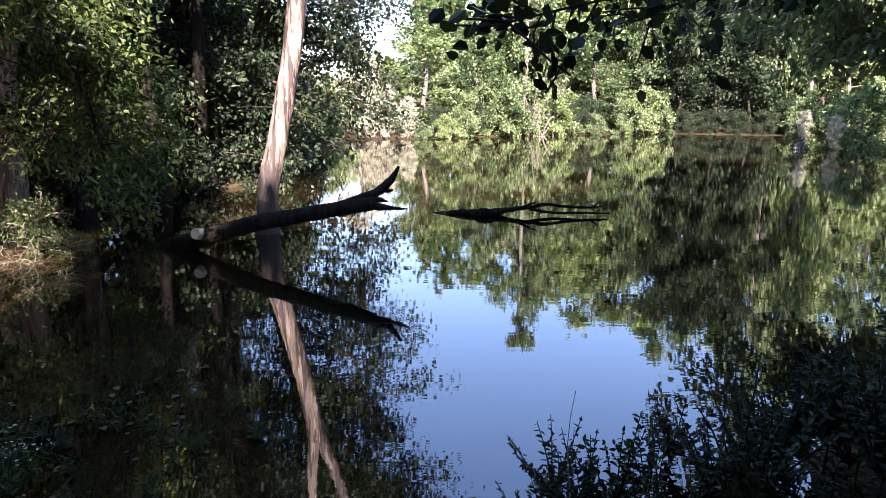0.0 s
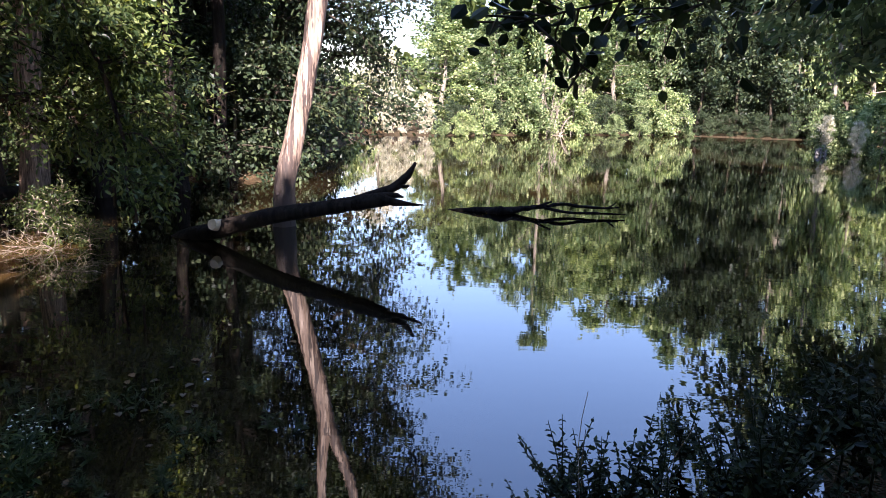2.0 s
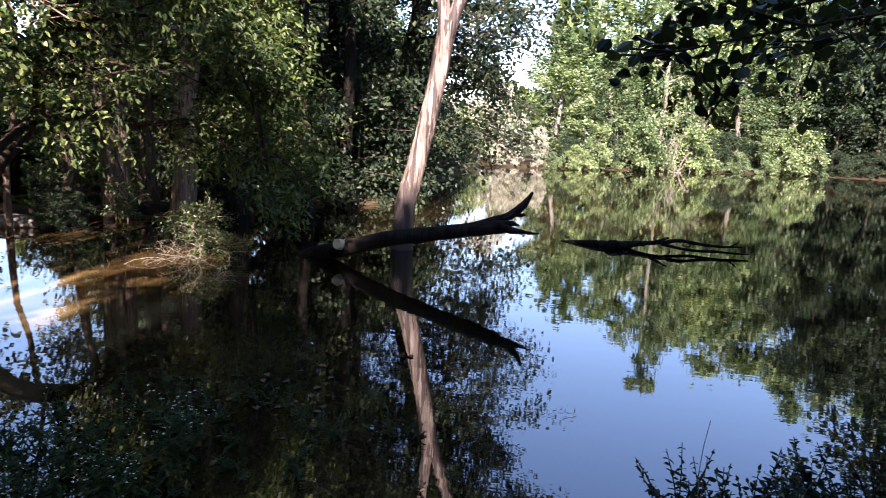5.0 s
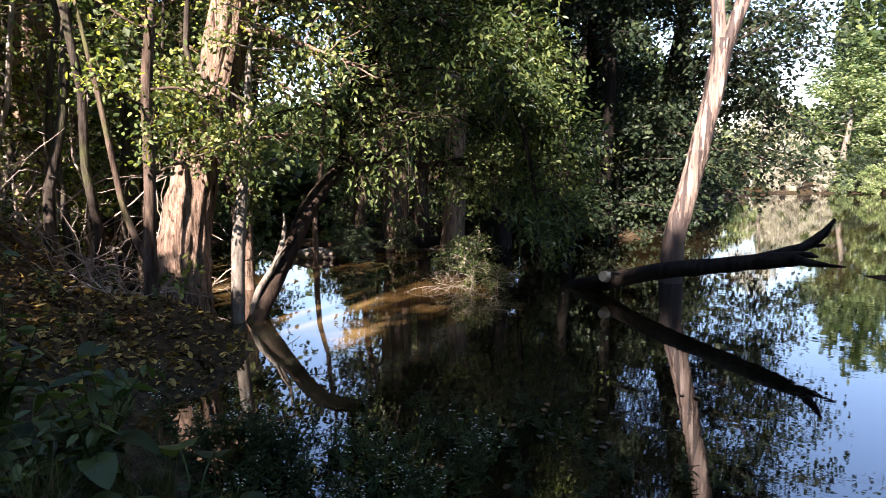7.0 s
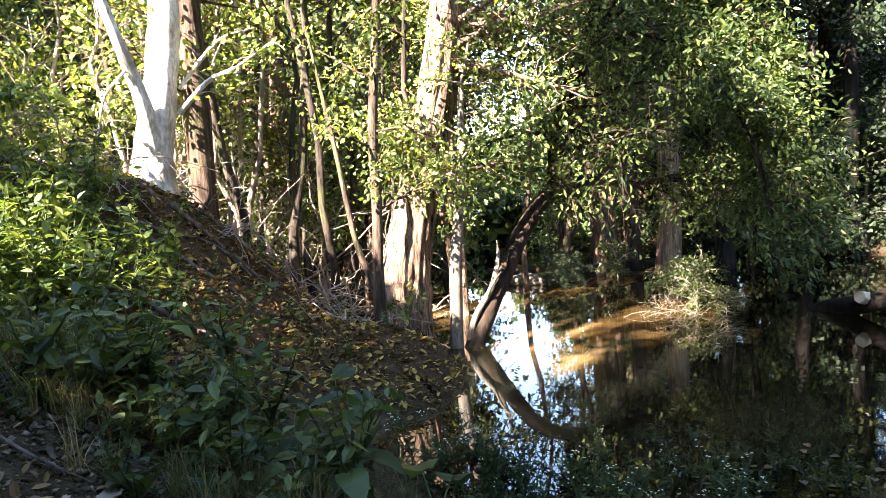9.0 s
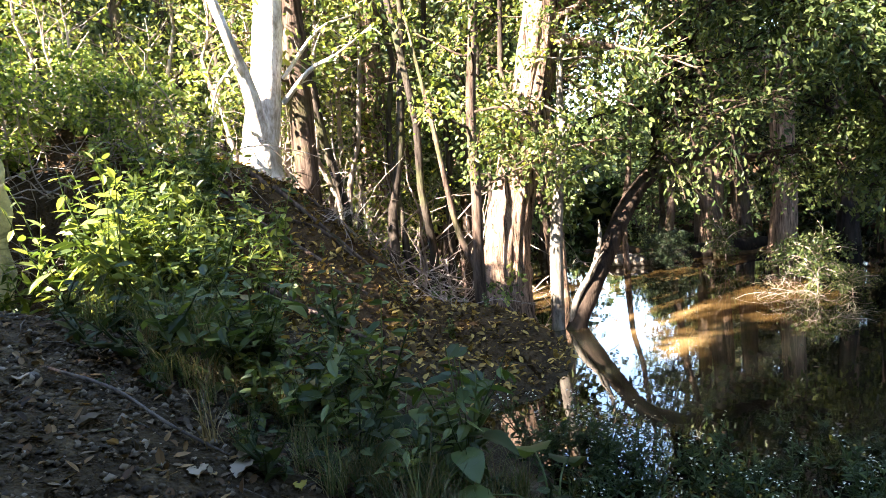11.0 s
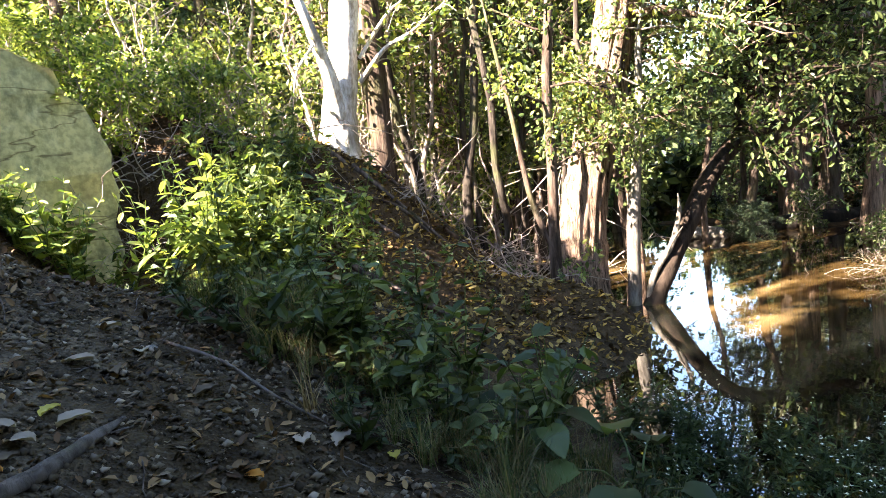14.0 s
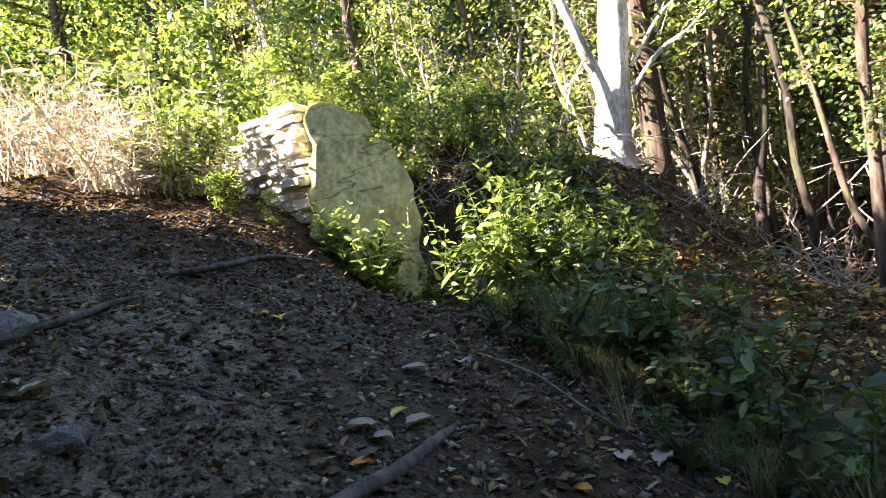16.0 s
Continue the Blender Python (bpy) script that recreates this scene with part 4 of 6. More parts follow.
def boughs_from(rng, line, n, reach, lo, hi, sector, up=0.25, droop=0.05, r=0.03):
    """Bough lines (with radii) off a stem line, within a sector of directions in degrees."""
    line = smooth_line(line, 6)
    out = []
    for k in range(n):
        u = lo + (hi - lo) * (k + rng.random()) / n
        s = line[min(int(u * (len(line) - 1)), len(line) - 1)]
        a = radians(rng.uniform(*sector))
        b = limb(rng, s[:3], (math.cos(a), math.sin(a), up + rng.normal(0, 0.2)), reach * rng.uniform(0.6, 1.15), droop, 5, 0.14)
        out.append([(*p, rr) for p, rr in zip(b, np.linspace(max(min(r, s[3] * 0.5), 0.01), 0.006, 6))])
    return out


rng = np.random.default_rng(81)
# bent tree that leans out over the water
stem = [(-5.84, 4.2, -0.4, 0.13), (-5.86, 4.36, 0.0, 0.11), (-5.87, 4.73, 0.51, 0.1), (-5.98, 5.42, 1.26, 0.1), (-6.16, 6.23, 1.67, 0.095), (-6.05, 6.92, 1.78, 0.08), (-5.74, 7.44, 1.66, 0.06), (-5.2, 7.9, 1.75, 0.035), (-4.6, 8.2, 1.9, 0.015)]
riser = [(-6.12, 6.1, 1.62, 0.07), (-6.2, 6.3, 2.3, 0.06), (-6.1, 6.6, 3.2, 0.05), (-5.7, 6.8, 4.2, 0.035), (-5.2, 6.9, 5.4, 0.015)]
arch = [(-6.1, 6.35, 2.5, 0.05), (-5.5, 6.2, 3.3, 0.045), (-4.7, 6.2, 3.35, 0.04), (-4.1, 6.3, 2.9, 0.03), (-3.7, 6.4, 2.2, 0.02), (-3.5, 6.5, 1.2, 0.012), (-3.45, 6.5, 0.45, 0.006)]
arch_b = [(-6.0, 6.5, 2.9, 0.05), (-5.3, 6.8, 4.2, 0.045), (-4.3, 6.9, 4.5, 0.04), (-4.0, 6.9, 3.8, 0.03), (-3.85, 6.95, 2.8, 0.02), (-3.9, 7.0, 1.6, 0.012), (-4.0, 7.1, 0.5, 0.006)]
arch_c = [(-6.0, 6.6, 3.3, 0.045), (-5.2, 7.2, 4.2, 0.04), (-4.7, 7.6, 3.9, 0.03), (-4.45, 7.7, 2.8, 0.02), (-4.4, 7.8, 1.4, 0.012), (-4.4, 7.8, 0.4, 0.006)]
b = boughs_from(rng, stem, 10, 1.6, 0.72, 1.0, (-50, 90), 0.15, 0.1) + boughs_from(rng, riser, 24, 2.0, 0.1, 1.0, (-80, 50), 0.3, 0.12) + boughs_from(rng, arch, 24, 0.8, 0.25, 0.9, (-90, 90), 0.05, 0.2, 0.02) + boughs_from(rng, arch_b, 28, 0.6, 0.2, 0.88, (-120, 120), 0.0, 0.22, 0.02) + boughs_from(rng, arch_c, 22, 0.7, 0.2, 0.85, (-120, 120), 0.0, 0.2, 0.02)
hero("leaning_tree", "dark bent tree leaning over the pond, leafy boughs drooping low", (-5.86, 4.36, 0), bark_wet, leaf_lean, [stem, riser, arch, arch_b, arch_c], b, 0.08, 82, 12, 19, 0.12, wide=0.45)
# four unseen trees added to block the sun on bank, log and boughs
hero("path_tree", "unseen tree added over the path, dense high boughs casting shade", (-3.2, -3.7, 1.9), bark_dark, leaf_deep, [path_stem],
     boughs_from(rng, path_stem, 13, 0.95, 0.72, 1.0, (0, 180), -0.35, 0.06, 0.04), 0.13, 181, 12, 22, 0.14, fine=False, sides=12, wide=0.7)
hero("path_tree", "unseen slim tree added above the path, small dense crown casting shade", (-4.9, -6.2, 1.8), bark_dark, leaf_bank, [hill_stem, hill_arm],
     boughs_from(rng, hill_arm, 30, 0.75, 0.25, 1.0, (-180, 180), 0.0, 0.04, 0.02) + boughs_from(rng, hill_stem, 24, 0.95, 0.62, 1.0, (-180, 180), 0.0, 0.05, 0.03), 0.12, 182, 11, 20, 0.12, fine=False, sides=12, wide=0.7)
crest = [(-8.3, -6.2, 2.4, 0.16), (-8.2, -6.0, 4.4, 0.13), (-7.9, -5.4, 5.9, 0.1), (-7.2, -4.9, 6.65, 0.07), (-6.3, -4.6, 6.8, 0.05), (-5.3, -4.5, 6.6, 0.04), (-4.4, -4.4, 6.3, 0.03), (-3.6, -4.4, 6.15, 0.015)]
hero("path_tree", "unseen tree added at the top of the path, long leafy bough casting shade", (-8.3, -6.2, 2.4), bark_dark, leaf_deep, [crest],
     boughs_from(rng, crest, 36, 0.8, 0.5, 1.0, (-180, 180), -0.1, 0.06, 0.03), 0.13, 184, 11, 20, 0.12, fine=False, sides=12, wide=0.7)
over_a = [(2.5, -1.8, 0.0, 0.2), (3.41, -1.6, 4.0, 0.16), (3.33, -0.9, 7.2, 0.12), (2.56, -0.3, 8.3, 0.08), (1.71, 0.0, 8.7, 0.03)]
over_b = [(3.42, -1.2, 5.6, 0.1), (1.59, -0.5, 6.3, 0.08), (0.27, -0.1, 6.5, 0.05), (-0.9, 0.1, 6.6, 0.02)]
hero("path_tree", "unseen tree added behind the shore, long overhead boughs casting shade", (2.5, -1.8, 0.3), bark_dark, leaf_deep, [over_a, over_b],
     boughs_from(rng, over_a, 30, 1.2, 0.6, 1.0, (0, 180), -0.1, 0.05, 0.04) + boughs_from(rng, over_b, 34, 1.0, 0.25, 1.0, (0, 180), -0.1, 0.05, 0.03), 0.13, 183, 12, 22, 0.14, fine=False, sides=12, wide=0.7)
# two stems beside it
hero("pale_stem", "slim pale-barked stem rising from the flooded edge", (-5.95, 4.2, 0), bark_grey, leaf_bank,
     [[(-5.97, 4.17, -0.4, 0.085), (-5.96, 4.19, 0.0, 0.075), (-5.93, 4.23, 0.9, 0.07), (-5.88, 4.28, 1.44, 0.058), (-5.82, 4.34, 2.1, 0.045), (-5.84, 4.42, 2.8, 0.03), (-5.72, 4.5, 3.4, 0.012)]],
     boughs_from(rng, [(-5.93, 4.23, 0.9, 0.07), (-5.88, 4.28, 1.44, 0.06), (-5.82, 4.34, 2.1, 0.045), (-5.84, 4.42, 2.8, 0.03), (-5.72, 4.5, 3.4, 0.02)], 12, 0.6, 0.3, 1.0, (-120, 80), 0.3, 0.05, 0.015), 0.055, 83, 7, 9, 0.07, sides=10, furrow=0.002)
hero("forked_stem", "thin pale forked stem leaning beside a bent tree", (-5.9, 4.3, 0), bark_grey, None,
     [[(-5.88, 4.28, -0.3, 0.04), (-5.86, 4.36, 0.25, 0.035), (-5.8, 4.62, 0.62, 0.033), (-5.79, 4.75, 0.95, 0.024), (-5.84, 4.8, 1.15, 0.008)], [(-5.82, 4.55, 0.5, 0.02), (-5.7, 4.55, 0.68, 0.014), (-5.6, 4.6, 0.82, 0.006)]], [], 0.07, 84, sides=8, furrow=0.0)
# the stout rough-barked tree with the sunlit flank
trunk = [(-6.38, 3.78, -0.4, 0.412), (-6.38, 3.8, 0.1, 0.333), (-6.4, 3.85, 0.6, 0.277), (-6.39, 3.96, 1.2, 0.246), (-6.31, 4.18, 2, 0.23), (-6.22, 4.42, 3, 0.214), (-6.1, 4.68, 4.5, 0.198), (-5.95, 5.0, 8, 0.15), (-5.9, 5.1, 11.5, 0.095), (-5.9, 5.1, 15, 0.032)]
b = boughs_from(rng, trunk, 6, 1.1, 0.42, 0.58, (-120, 120), 0.3, 0.06, 0.03) + boughs_from(rng, trunk, 26, 1.9, 0.57, 0.68, (-10, 160), 0.3, 0.04, 0.04) + boughs_from(rng, trunk, 60, 2.5, 0.67, 0.98, (-180, 180), 0.35, 0.04, 0.05)
hero("bank_tree", "stout tree with deeply furrowed reddish bark at the water's edge", (-6.45, 3.7, 0.1), bark_red, leaf_bank, [trunk], b, 0.066, 85, 13, 22, 0.13, sides=48, furrow=0.019)
hero("trunk_sprout", "tuft of bright green shoots at the foot of a trunk", (-6.08, 3.62, 0.3), bark_brown, leaf_shoot, [[(-6.12, 3.64, 0.2, 0.012), (-6.02, 3.58, 0.4, 0.01), (-5.98, 3.54, 0.6, 0.006)]],
     [[(-6.04, 3.59, 0.36, 0.006), (-5.9, 3.5, 0.5, 0.005), (-5.8, 3.42, 0.55, 0.003)], [(-6.0, 3.56, 0.5, 0.006), (-6.0, 3.42, 0.62, 0.005), (-6.02, 3.3, 0.62, 0.003)], [(-6.02, 3.58, 0.42, 0.006), (-5.92, 3.6, 0.62, 0.004), (-5.88, 3.62, 0.74, 0.003)]], 0.07, 192, 4, 6, 0.05, category="shoot", sides=7, furrow=0.0, reach=0.2)
# slimmer stems in front of it
front = [(-5.95, 3.2, -0.1, 0.1), (-5.98, 3.22, 0.3, 0.075), (-6.0, 3.25, 0.9, 0.06), (-5.97, 3.28, 1.6, 0.055), (-5.95, 3.3, 2.4, 0.05), (-5.85, 3.4, 3.6, 0.04), (-5.8, 3.5, 5.2, 0.015)]
hero("front_stem", "slender shaded stem with leafy side shoots on the bank", (-5.95, 3.2, 0), bark_brown, leaf_bank, [front, [(-6.0, 3.24, 0.75, 0.035), (-6.12, 3.1, 1.3, 0.03), (-6.1, 2.95, 2.2, 0.025), (-6.2, 2.8, 3.4, 0.01)]],
     boughs_from(rng, front, 12, 0.8, 0.5, 1.0, (-130, 100), 0.35, 0.04, 0.016), 0.06, 86, 8, 12, 0.08, sides=10, furrow=0.003)
# white-barked tree with a fork and bare boughs
white = [(-8.37, 1.75, 1.5, 0.387), (-8.34, 1.78, 2.0, 0.279), (-8.32, 1.83, 2.5, 0.206), (-8.32, 1.95, 3.1, 0.186), (-8.34, 2.08, 3.8, 0.172), (-8.37, 2.18, 4.8, 0.151), (-8.42, 2.23, 6.5, 0.11), (-8.42, 2.23, 9.0, 0.034)]
side = [(-8.24, 1.83, 2.2, 0.117), (-8.12, 1.75, 2.75, 0.094), (-8.02, 1.66, 3.1, 0.078), (-7.92, 1.51, 3.5, 0.058), (-7.87, 1.33, 4.1, 0.047), (-7.82, 1.13, 5.0, 0.023)]
arms = [[(-8.22, 2.13, 2.9, 0.035), (-8.02, 2.43, 3.25, 0.028), (-7.82, 2.73, 3.4, 0.021), (-7.62, 3.13, 3.7, 0.008)], [(-8.27, 2.18, 3.2, 0.028), (-8.12, 2.63, 3.75, 0.02), (-7.92, 3.03, 3.9, 0.008)], [(-7.92, 1.53, 3.3, 0.017), (-7.82, 1.28, 3.0, 0.014), (-7.87, 1.18, 2.6, 0.008)]]
hero("white_tree", "pale-barked forked tree in sun on the bank, crooked boughs", (-8.42, 1.45, 2.0), bark_white, leaf_bank, [white, side], arms + boughs_from(rng, white, 14, 1.7, 0.72, 1.0, (-60, 200), 0.3, 0.05, 0.03), 0.085, 87, 8, 12, 0.1, sides=22, furrow=0.006)
dusky = [(-8.85, 2.5, 0.6, 0.22), (-8.8, 2.5, 2.0, 0.17), (-8.78, 2.55, 4.0, 0.15), (-8.8, 2.6, 7.0, 0.1), (-8.8, 2.6, 10.0, 0.03)]
hero("dusky_tree", "brown-barked tree standing in the shade of a pale one", (-8.85, 2.5, 0.9), bark_brown, leaf_bank, [dusky], boughs_from(rng, dusky, 16, 1.6, 0.4, 0.97, (-180, 180), 0.3, 0.04, 0.03), 0.1, 188, 9, 12, 0.1, sides=16, furrow=0.006)
# tall dark-red trunk deeper in the wood
deep = [(-10.6, 4.25, 0.0, 0.36), (-10.6, 4.3, 1.0, 0.28), (-10.62, 4.35, 2.5, 0.26), (-10.6, 4.45, 5.0, 0.24), (-10.6, 4.5, 10.0, 0.15), (-10.6, 4.5, 15.0, 0.04)]
hero("ivy_tree", "tall reddish trunk wrapped in bare vine stems in the wood", (-10.6, 4.25, 0.3), bark_red, leaf_bank, [deep], boughs_from(rng, deep, 18, 1.0, 0.1, 0.5, (-140, 140), 0.3, 0.03, 0.02) + boughs_from(rng, deep, 36, 3.0, 0.5, 0.97, (-180, 180), 0.35, 0.04, 0.05), 0.11, 88, 11, 14, 0.13, sides=22, furrow=0.012)
# dark slender stems standing close together behind the slope
g = grow_tree(106, 8.5, 0.058, 11, 0.22, 1.1, 6, 9, 0.085, droop=0.04, up=0.5, spread=0.09, shape=0.5, wide=0.6, bend=0.45, sides=10, furrow=0.003, fine=True)
slender = tree("slender_tree", "slender dark crooked tree with sparse sunlit leaves", "slender trees behind the slope", g, bark_dark, leaf_bank, (-7.5, 3.5, 0.15))
for x, y, turn, s in ((-7.0, 4.3, 60, 0.8), (-8.1, 3.3, 130, 1.1), (-8.6, 3.9, 220, 0.9), (-9.2, 3.2, 310, 1.2), (-9.0, 4.6, 30, 1.0), (-9.9, 3.7, 170, 1.2), (-10.0, 2.5, 260, 1.1), (-8.0, 4.6, 100, 0.7), (-10.9, 3.2, 10, 1.2), (-9.5, 1.7, 200, 1.0)):
    put(slender, x, y, max(ground_at(x, y), -0.05) - 0.05, turn, s, tilt=(turn % 7) - 3)
# trunks standing in the flooded wood
for n, (x, y, r, h, lx) in enumerate(((-7.0, 10.0, 0.2, 9, 0.3), (-8.2, 10.9, 0.17, 9, -0.4), (-7.7, 9.6, 0.13, 8, 0.5), (-8.9, 10.6, 0.22, 10, 0.5), (-12.4, 6.6, 0.16, 9, -0.3), (-11.8, 7.6, 0.2, 10, 0.3), (-6.6, 11.6, 0.15, 8, -0.3), (-10.0, 12.0, 0.18, 9, 0.4), (-9.6, 5.4, 0.11, 7, 0.25), (-7.4, 5.5, 0.1, 6, -0.2))):
    g = grow_tree(90 + n, h * 1.4, r, 26, 0.2, 2.4, 9, 22, 0.13, (lx, 0.2), 0.06, 0.3, 0.14, 0.4, furrow=0.006, sides=14, wide=0.6)
    # leaf tone steps lighter further in, painting the light between the trunks
    tree("flooded_tree", "furrowed trunk standing in shallow floodwater", "trees in the flooded wood", g, bark_red if n % 3 == 0 else bark_brown, leaf_wood if x < -8 else leaf_pond, (x, y, min(ground_at(x, y), 0.05)))

# big trees on the shore whose crowns hang over the pond, out to the right
for seed, x, y, r in ((101, 7.6, 9.2, 5.2), (102, 5.8, -1.2, 3.4)):
    g = grow_tree(seed, 10.5, 0.26, 36, 0.27, r, 22, 46, 0.19, droop=0.05, up=0.22, spread=0.16, shape=0.3, wide=0.5)
    tree("overhanging_tree", "broad tree on the shore with boughs reaching over the water", "trees over the right shore", g, bark_dark, leaf_wood, (x, y, ground_at(x, y)))
# tree of the left wood that reaches furthest over the pond
reach_stem = [(-5.2, 16.6, -0.3, 0.24), (-5.0, 16.6, 2.0, 0.2), (-4.4, 16.6, 5.0, 0.16), (-3.8, 16.5, 8.0, 0.12), (-3.4, 16.5, 10.5, 0.07), (-3.2, 16.4, 12.8, 0.03)]
hero("reaching_tree", "tree stretching leafy sprays far over the pond, coloured shade-dark", (-5.2, 16.6, 0), bark_dark, leaf_deep, [reach_stem],
     boughs_from(rng, reach_stem, 84, 4.0, 0.2, 1.0, (-80, 60), 0.2, 0.06, 0.05), 0.125, 104, 14, 30, 0.18, fine=False, sides=12, furrow=0.004, reach=0.34)
# sparse trees in the gap behind the bent tree
g = grow_tree(105, 8.0, 0.08, 12, 0.35, 1.3, 6, 10, 0.11, droop=0.05, up=0.5, spread=0.12, shape=0.5, wide=0.6, bend=0.5, sides=8)
thin = tree("thin_tree", "thin sparse tree standing in the flooded wood", "thin trees in the flooded wood", g, bark_brown, leaf_pond, (-9.0, 9.4, 0))
for x, y, turn, s in ((-8.6, 6.6, 200, 0.8), (-12.2, 12.9, 20, 1.0), (-9.4, 7.1, 80, 0.95), (-10.3, 8.1, 140, 1.1), (-11.2, 8.2, 310, 1.2), (-9.9, 6.5, 260, 1.0), (-8.2, 7.4, 30, 0.75)):
    put(thin, x, y, min(ground_at(x, y), 0.0), turn, s)
# low growth and drowned wood at the back of the flooded wood
put(low_bush, -7.75, 8.1, 0.0, 40, 0.2)
put(low_bush, -8.1, 8.3, 0.0, 170, 0.15)
hero("drowned_log", "pale drowned log lying half sunk beside a bush", (-8.8, 8.0, 0), bark_grey, None, [[(-9.0, 7.9, 0.02, 0.1), (-8.7, 8.05, 0.07, 0.12), (-8.4, 8.2, 0.06, 0.11), (-8.15, 8.35, 0.02, 0.08)]], [], 0.07, 189, category="log", sides=14)
hero("drowned_log", "long dark drowned trunk lying across the flooded wood", (-8.3, 8.9, 0), log_dark, None, [[(-8.6, 8.7, -0.03, 0.1), (-8.2, 9.2, 0.05, 0.15), (-7.8, 10.0, 0.08, 0.17), (-7.5, 10.9, 0.04, 0.14), (-7.3, 11.6, -0.04, 0.1)]], [], 0.07, 190, category="log", sides=14)
# near bough with hanging leaves
near1 = [(5.4, -0.9, 3.0, 0.05), (3.0, 0.6, 2.7, 0.035), (1.6, 1.8, 2.35, 0.014), (1.05, 2.3, 2.2, 0.007), (0.78, 2.42, 2.1, 0.005), (0.6, 2.45, 2.06, 0.003)]
near2 = [(1.6, 1.8, 2.35, 0.008), (0.9, 1.8, 2.13, 0.005), (0.4, 1.85, 2.03, 0.004), (0.05, 1.85, 1.95, 0.002)]
near3 = [(3.0, 0.6, 2.7, 0.02), (2.2, 1.6, 2.3, 0.014), (1.75, 2.1, 2.0, 0.008), (1.52, 2.2, 1.68, 0.004)]
near4 = [(1.6, 1.8, 2.35, 0.012), (1.65, 2.4, 2.32, 0.008), (1.5, 3.0, 2.25, 0.004)]
near5 = [(0.9, 1.8, 2.15, 0.007), (0.7, 2.0, 2.2, 0.005), (0.35, 2.1, 2.12, 0.003)]
# shade on the bough painted with the near-black leaf green
hero("near_bough", "bough hung with oval leaves over the water's edge, darkened as in shade", (5.4, -0.9, 3.4), bark_dark, leaf_deep, [near1], [near2, near3, near4, near5, near1[2:], [(a + 0.12, b + 0.1, c + 0.1, d) for a, b, c, d in near2[1:]]], 0.052, 103, 13, 8, 0.035, category="bough", sides=8, furrow=0.0, droop=0.12, wide=0.78, flat=0.15, reach=0.24)


# ---- ruined wall on the bank ----
def ruined_wall():
    rng = np.random.default_rng(111)
    at = Vector((-6.5, -1.2, 1.0))
    root = thing("ruined_wall", "ruined wall end of weathered plaster over rough stone courses", "wall", at=at)
    root.rotation_euler = (0, 0, radians(11))
    outline = [(-0.77, 0.6), (-0.74, 1.2), (-0.69, 1.35), (-0.73, 1.6), (-0.65, 1.85), (-0.69, 2.05), (-0.66, 2.2), (-0.72, 2.36), (-0.81, 2.61), (-0.93, 2.72), (-0.98, 2.9), (-1.12, 2.96), (-1.24, 3.05), (-1.38, 3.1), (-1.5, 3.06), (-1.55, 2.95), (-1.53, 2.8), (-1.5, 2.7), (-1.6, 2.5), (-1.58, 2.35), (-1.66, 2.28), (-1.6, 2.0), (-1.72, 1.9), (-1.66, 1.6), (-1.85, 1.4), (-1.9, 0.6)]
    bm = bmesh.new()
    front = [bm.verts.new((0 + 0.012 * rng.normal(), y - at.y, z - at.z)) for y, z in outline]
    face = bm.faces.new(front)
    out = bmesh.ops.extrude_face_region(bm, geom=[face])
    bmesh.ops.translate(bm, verts=[v for v in out["geom"] if isinstance(v, bmesh.types.BMVert)], vec=(-0.75, 0, 0))
    bmesh.ops.recalc_face_normals(bm, faces=bm.faces)
    edges = [e for e in bm.edges if not e.is_boundary]
    bmesh.ops.bevel(bm, geom=edges, offset=0.018, segments=2, affect="EDGES", clamp_overlap=True)
    bmesh.ops.triangulate(bm, faces=[f for f in bm.faces if len(f.verts) > 4])
    me = bpy.data.meshes.new("plaster")
    bm.to_mesh(me)
    bm.free()
    me.materials.append(concrete)
    part("plaster", me, concrete, root)
    core = bmesh.new()
    bmesh.ops.create_cube(core, size=1, matrix=Matrix.Translation((-0.62, -0.42, 0.9)) @ Matrix.Diagonal((0.5, 0.5, 2.2, 1)))
    bmesh.ops.bevel(core, geom=core.edges, offset=0.06, segments=2, affect="EDGES")
    me = bpy.data.meshes.new("core")
    core.to_mesh(me)
    core.free()
    me.materials.append(stone_pale)
    part("core", me, stone_pale, root)
    # rough courses showing where the plaster has gone
    shapes = []
    for k in range(5):
        bm = bmesh.new()
        bmesh.ops.create_cube(bm, size=1)
        bmesh.ops.bevel(bm, geom=bm.edges, offset=0.12, segments=1, affect="EDGES")
        for v in bm.verts:
            v.co += Vector([0.16 * noise.noise(v.co * 2.3 + Vector((k * 5, j * 7, 0))) for j in range(3)])
        me = bpy.data.meshes.new("stone")
        bm.to_mesh(me)
        bm.free()
        me.materials.append(stone_pale)
        shapes.append(me)
    along, out_way = Vector((-0.75, -0.66, 0)), Vector((0.66, -0.75, 0))
    z, n = 0.9, 0
    while z < 3.12:
        h = rng.uniform(0.05, 0.11)
        y = 0.05 * rng.random()
        end = 0.85 + 0.2 * (3.2 - z) * rng.uniform(0.6, 1.0) + 0.1 * rng.normal()
        while y < end:
            w = rng.uniform(0.14, 0.42)
            for deep in (0, 1):
                st = part("stone", shapes[n % 5], stone_pale, root)
                st.location = Vector((-0.1, -0.4, z + h / 2 - at.z)) + along * (y + w / 2) - out_way * (0.2 + deep * 0.36 + rng.normal(0, 0.02))
                st.scale = (0.44, w * 1.04, h * 1.06)
                st.rotation_euler = (rng.normal(0, 0.05), rng.normal(0, 0.08), math.atan2(out_way.y, out_way.x) + rng.normal(0, 0.14))
                n += 1
            y += w
        z += h


ruined_wall()

